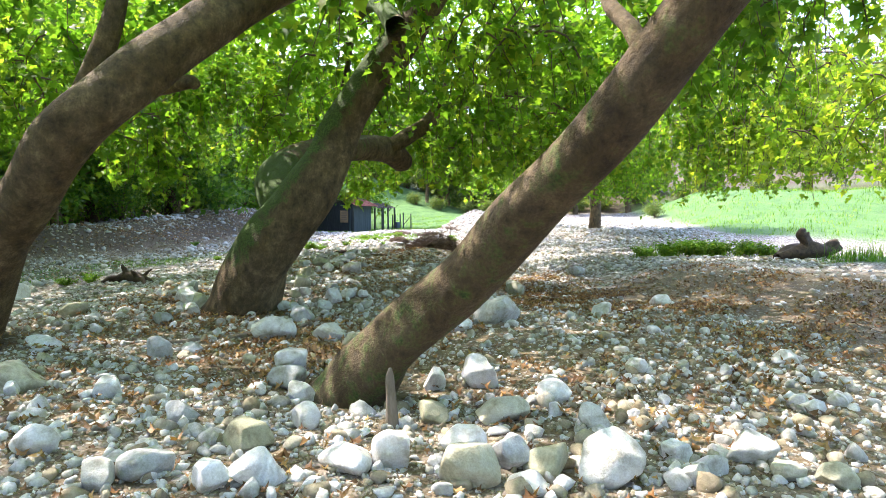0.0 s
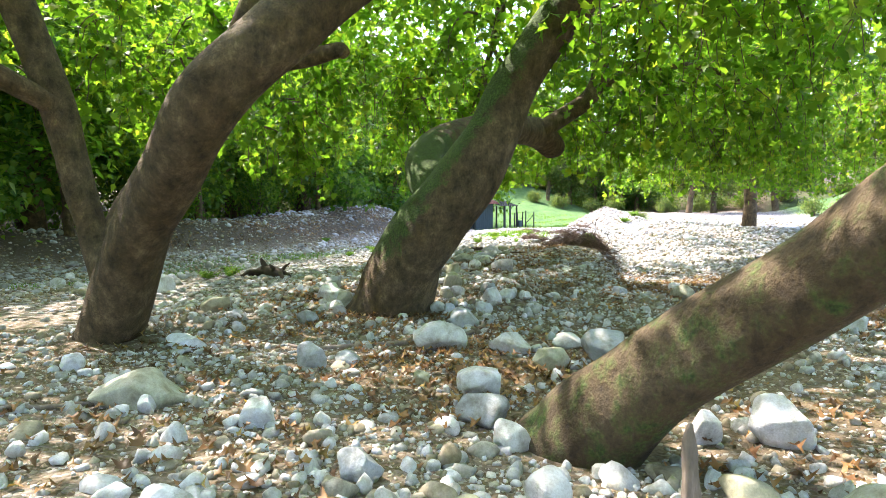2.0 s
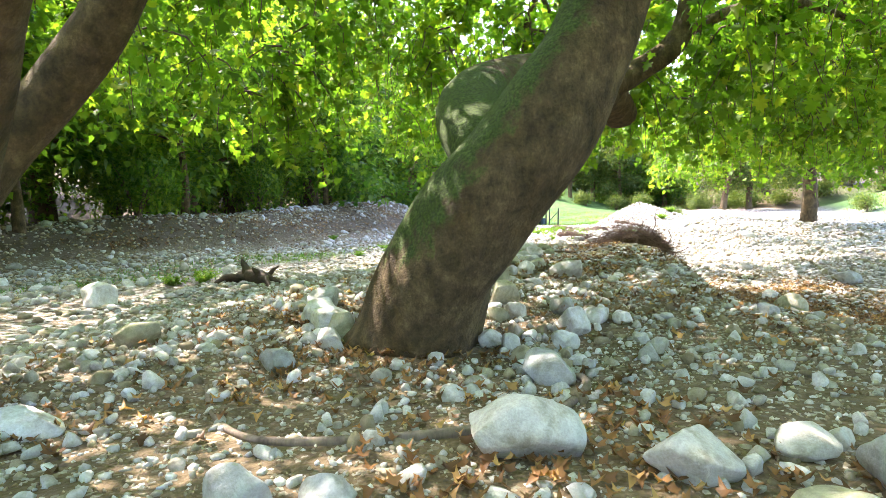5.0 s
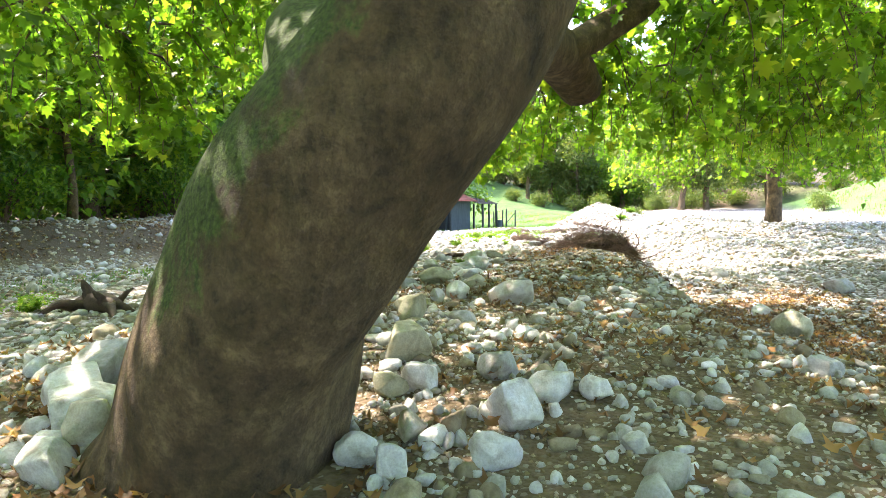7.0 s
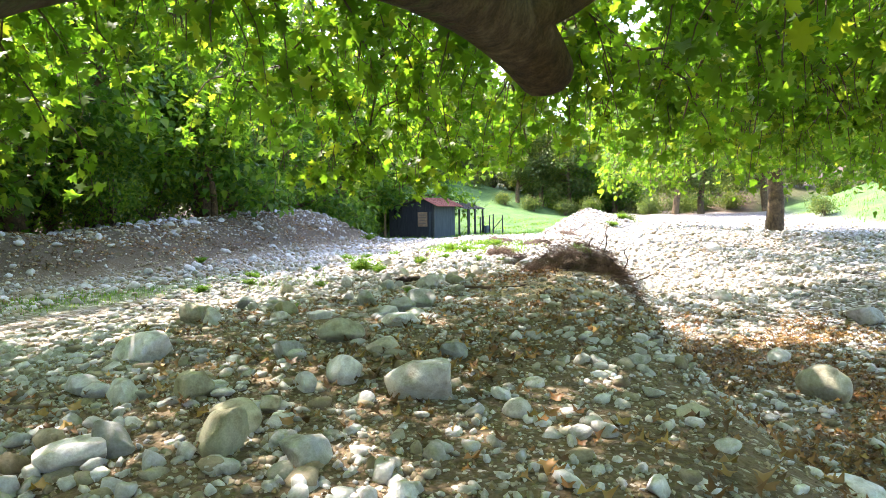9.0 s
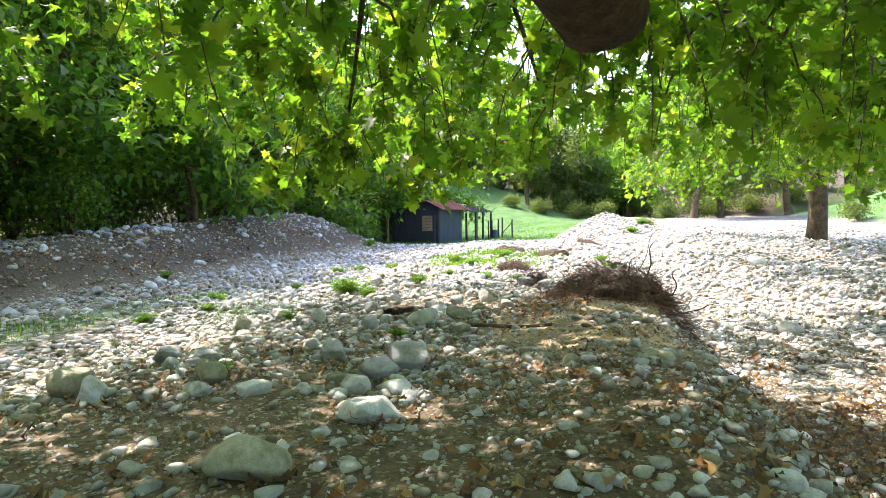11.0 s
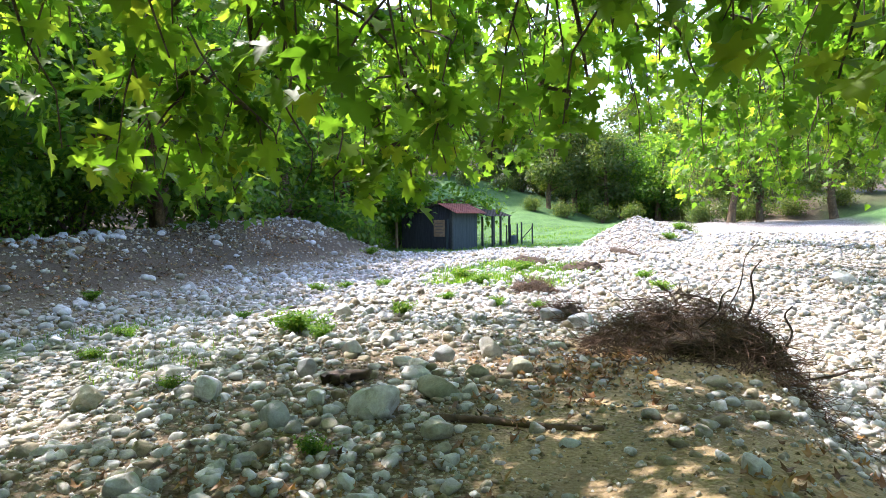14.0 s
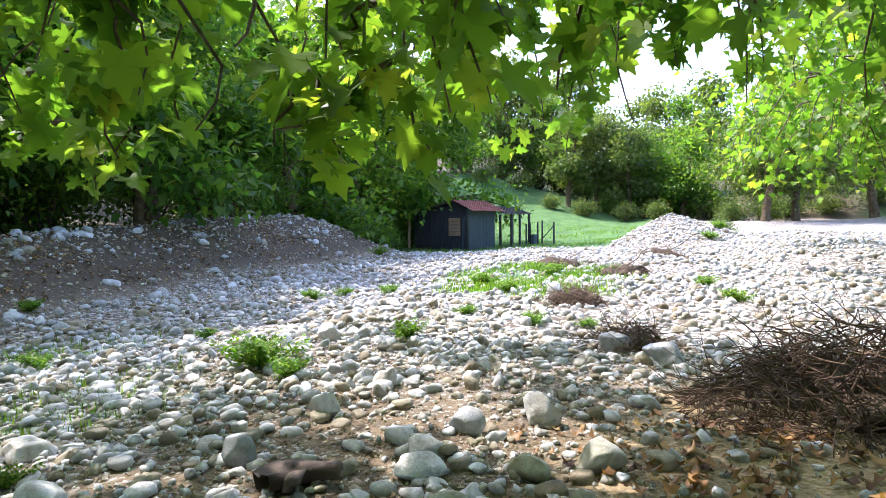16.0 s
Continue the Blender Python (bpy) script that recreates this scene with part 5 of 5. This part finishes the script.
ON_GRAVEL_PALE = [(-2.72, 20.83, 0.25, 0.84), (-4.19, 20.74, 0.22, 0.76), (-3.30, 20.20, 0.22, 0.55), (-3.53, 20.35, 0.19, 0.53), (-3.99, 21.44, 0.20, 0.71), (-3.49, 19.25, 0.28, 0.43), (-4.87, 19.16, 0.30, 0.67), (-5.77, 19.91, 0.31, 0.42), (-2.68, 19.42, 0.15, 0.78), (-3.90, 19.17, 0.17, 0.71), (-3.29, 19.97, 0.27, 0.42), (-2.89, 26.96, 0.24, 0.99), (-5.10, 22.95, 0.33, 0.57)]
ON_GRAVEL_OLIVE = [(-2.36, 20.16, 0.25, 0.57), (-2.94, 19.41, 0.34, 0.47), (-2.71, 19.99, 0.23, 0.54)]
ON_GRAVEL_GREY = [(-3.15, 20.58, 0.22, 0.69), (-4.35, 19.96, 0.20, 0.86), (-1.71, 22.61, 0.39, 0.47), (-2.12, 22.99, 0.33, 0.60)]
LOOKS = {"PALE": (M_PALE, "pale grey limestone boulder lying on gravel"), "GREY": (M_GREY, "blue-grey limestone boulder bedded in gravel"), "OLIVE": (M_OLIVE, "olive-tan sandstone boulder half sunk in gravel")}
n0 = 1
for rows, tone in ((BY_LEANING_TREE_PALE, "PALE"), (BY_LEANING_TREE_GREY, "GREY"), (BY_LEANING_TREE_OLIVE, "OLIVE"), (BEFORE_MOSSY_TREE_PALE, "PALE"), (BEFORE_MOSSY_TREE_GREY, "GREY"), (BEFORE_MOSSY_TREE_OLIVE, "OLIVE"), (ROUND_MOSSY_TREE_PALE, "PALE"), (ROUND_MOSSY_TREE_OLIVE, "OLIVE"), (ROUND_MOSSY_TREE_GREY, "GREY"), (ON_BANK_PALE, "PALE"), (ON_BANK_GREY, "GREY"), (ON_BANK_OLIVE, "OLIVE"), (ALONG_BANK_GREY, "GREY"), (ALONG_BANK_PALE, "PALE"), (ALONG_BANK_OLIVE, "OLIVE"), (ON_GRAVEL_PALE, "PALE"), (ON_GRAVEL_OLIVE, "OLIVE"), (ON_GRAVEL_GREY, "GREY")):
    for x, y, w, tall in rows:
        boulder(n0, x, y, w, tall, *LOOKS[tone])
        n0 += 1
boulder(1, -2.28, 7.32, 0.54, 0.54, M_PALE, "large pale grey boulder beside the mossy tree")
boulder(5, -1.64, 5.88, 0.39, 0.56, M_PALE, "flat white limestone boulder among fallen leaves")
boulder(4, -4.15, 5.31, 0.64, 0.4, M_OLIVE, "long flat tan boulder in the gravel")
boulder(2, -3.03, 16.75, 0.52, 0.5, M_GREY, "large greenish flat boulder on the bank")

# ---- river stones ----


def stone_density(x, y):
    """Relative cover of stones of fist size and more."""
    front = 1.5 * ss(5.8, 4.2, y) * ss(-4, -1.8, x) * ss(4.5, 1.6, x)
    left = ss(-4.0, -6.0, x) * ss(6, 9, y) * ss(0.35, 0.1, berm_height(x, y)) + 0.7 * ss(0.75, 0.95, berm_height(x, y))
    back = np.maximum(ss(18.5, 21, y), ss(14.8, 17.5, y) * ss(-1.6, -2.8, x)) * ss(0.3, 0.08, berm_height(x, y)) * (1 - 0.8 * sand_amount(x, y))
    bed = ss(0.3, 1.5, x - bank_edge(y)) * ss(18, 22, y + 0.35 * x)
    ring = 1.5 * np.exp(-((np.hypot(x + 3.4, y - 9.45) - 0.85) / 0.45) ** 2) + 0.6 * np.exp(-((np.hypot(x + 5.9, y - 7.0) - 0.9) / 0.6) ** 2)
    d = 0.42 + np.maximum.reduce([front, left, back, bed, ring]) * 0.75
    return d * (1 - 0.6 * ss(0.05, 0.4, berm_height(x, y)) * ss(1.0, 0.75, berm_height(x, y))) * (1 - 0.7 * sand_amount(x, y)) * (1 - 0.75 * grass_amount(x, y) * ss(40, 44, y)) * (0.75 + 0.4 * wob(x, y, 0.9, 8.0))


def clear_of_trunks(x, y):
    ok = np.ones(len(x), bool)
    for tx, ty, r in ((-5.95, 7.0, 0.55), (-3.45, 9.5, 0.62), (-0.82, 5.2, 0.42), (-0.75, 21.2, 0.8)):
        ok &= np.hypot(x - tx, y - ty) > r
    return ok


def place_stones(r, n, x0, x1, y0, y1, smin, smax, power, extra=0.0):
    x, y = r.uniform(x0, x1, n), r.uniform(y0, y1, n)
    keep = (stone_density(x, y) + extra > r.uniform(0, 1, n)) & clear_of_trunks(x, y)
    x, y = x[keep], y[keep]
    s = smin * (smax / smin) ** (r.uniform(0, 1, len(x)) ** power)
    return x, y, s


def stone_field(label, r, base, n, x0, x1, y0, y1, smin, smax, power, material=M_STONE, variants=6, extra=0.0):
    x, y, s = place_stones(r, n, x0, x1, y0, y1, smin, smax, power, extra)
    which = r.integers(0, variants, len(x))
    pieces = []
    for k in range(variants):
        sv = stone_shape(base, r, 0.75)
        w = which == k
        if not w.any():
            continue
        m = rot_z(r.uniform(0, 6.28, w.sum())) @ rot_x(r.normal(0, 0.3, w.sum())) * (s[w] * 0.5)[:, None, None]
        z = land(x[w], y[w]) + s[w] * r.uniform(-0.02, 0.16, w.sum())
        pieces.append(scatter(sv, base[1], m, np.stack([x[w], y[w], z], 1)))
    v, f = joined(pieces)
    put("river_stones", mesh_np("river_stones", v, f, material, material is not M_TAN), None, label, "stones", "", "stuff")


rs = np.random.default_rng(101)
stone_field("rounded pale river stones over brown soil", rs, ICO2, 5200, -7.5, 4.5, 1.2, 12.0, 0.085, 0.2, 1.5, extra=0.12)
stone_field("small pale river stones over brown soil", rs, ICO1, 20000, -7.5, 4.5, 1.4, 12.0, 0.035, 0.09, 1.2, extra=0.2)
stone_field("fist-sized pale river stones on the bank", rs, ICO2, 11500, -8.5, 4.0, 10.5, 24.0, 0.08, 0.2, 1.5, extra=0.05)
stone_field("small pale river stones on the bank", rs, ICO1, 22000, -8.0, 3.5, 11.0, 24.0, 0.04, 0.09, 1.2, extra=0.15)
stone_field("fine tan gravel over brown soil", rs, OCTA, 44000, -6.5, 4.5, 1.4, 12.5, 0.02, 0.05, 1.2, M_TAN, 6, 0.3)
stone_field("coarse tan gravel on the bank", rs, OCTA, 44000, -6.5, 3.5, 10.5, 24.0, 0.022, 0.06, 1.2, M_TAN, 6, 0.35)
stone_field("loose pebbles and cobbles along the channel", rs, ICO2, 7000, -13, 12.0, 1.0, 26.0, 0.07, 0.24, 1.9)
stone_field("white cobbles at the near end of the gravel bed", rs, ICO2, 6000, -9.5, 6.0, 21.0, 30.0, 0.08, 0.26, 1.7)
stone_field("white cobbles of the open gravel bed", rs, ICO1, 15000, -10.0, 14.0, 28.0, 48.0, 0.1, 0.32, 1.8)
stone_field("white cobbles across the channel", rs, ICO1, 3500, 5.5, 14.0, 19.0, 29.0, 0.1, 0.32, 1.8)
stone_field("pale rubble heaped on the gravel berm", rs, ICO2, 5000, -17.0, -9.4, 9.0, 44.0, 0.07, 0.38, 2.2)
stone_field("pale rubble on the gravel heap", rs, ICO1, 1600, -1.5, 4.8, 41.5, 49.5, 0.1, 0.3, 1.5)
stone_field("dark tan pebbles on the flank of the gravel berm", rs, ICO1, 16000, -16.0, -9.6, 9.0, 43.0, 0.05, 0.16, 1.6, M_TAN, 6, 0.5)

# single stones nearest the path
rp = np.random.default_rng(111)
PIECES = [mesh_np("stone", stone_shape(ICO2, rp, 0.8), ICO2[1], M_PIECE, True) for _ in range(10)]
first, ring = place_stones(rp, 400, -3.6, 3.0, 2.1, 7.5, 0.1, 0.27, 1.3), place_stones(rp, 300, -5.6, -1.4, 7.9, 11.5, 0.12, 0.3, 1.3)
x, y, s = (np.concatenate([a[:190], b[:110]]) for a, b in zip(first, ring))
for k in range(len(x)):
    put("stone", PIECES[k % 10], GROUND, m=Matrix.Translation((x[k], y[k], lz(x[k], y[k]) + s[k] * 0.1)) @ Matrix.Rotation(rp.uniform(0, 6.28), 4, "Z") @ Matrix.Rotation(rp.normal(0, 0.25), 4, "X") @ Matrix.Scale(s[k] * 0.5, 4))
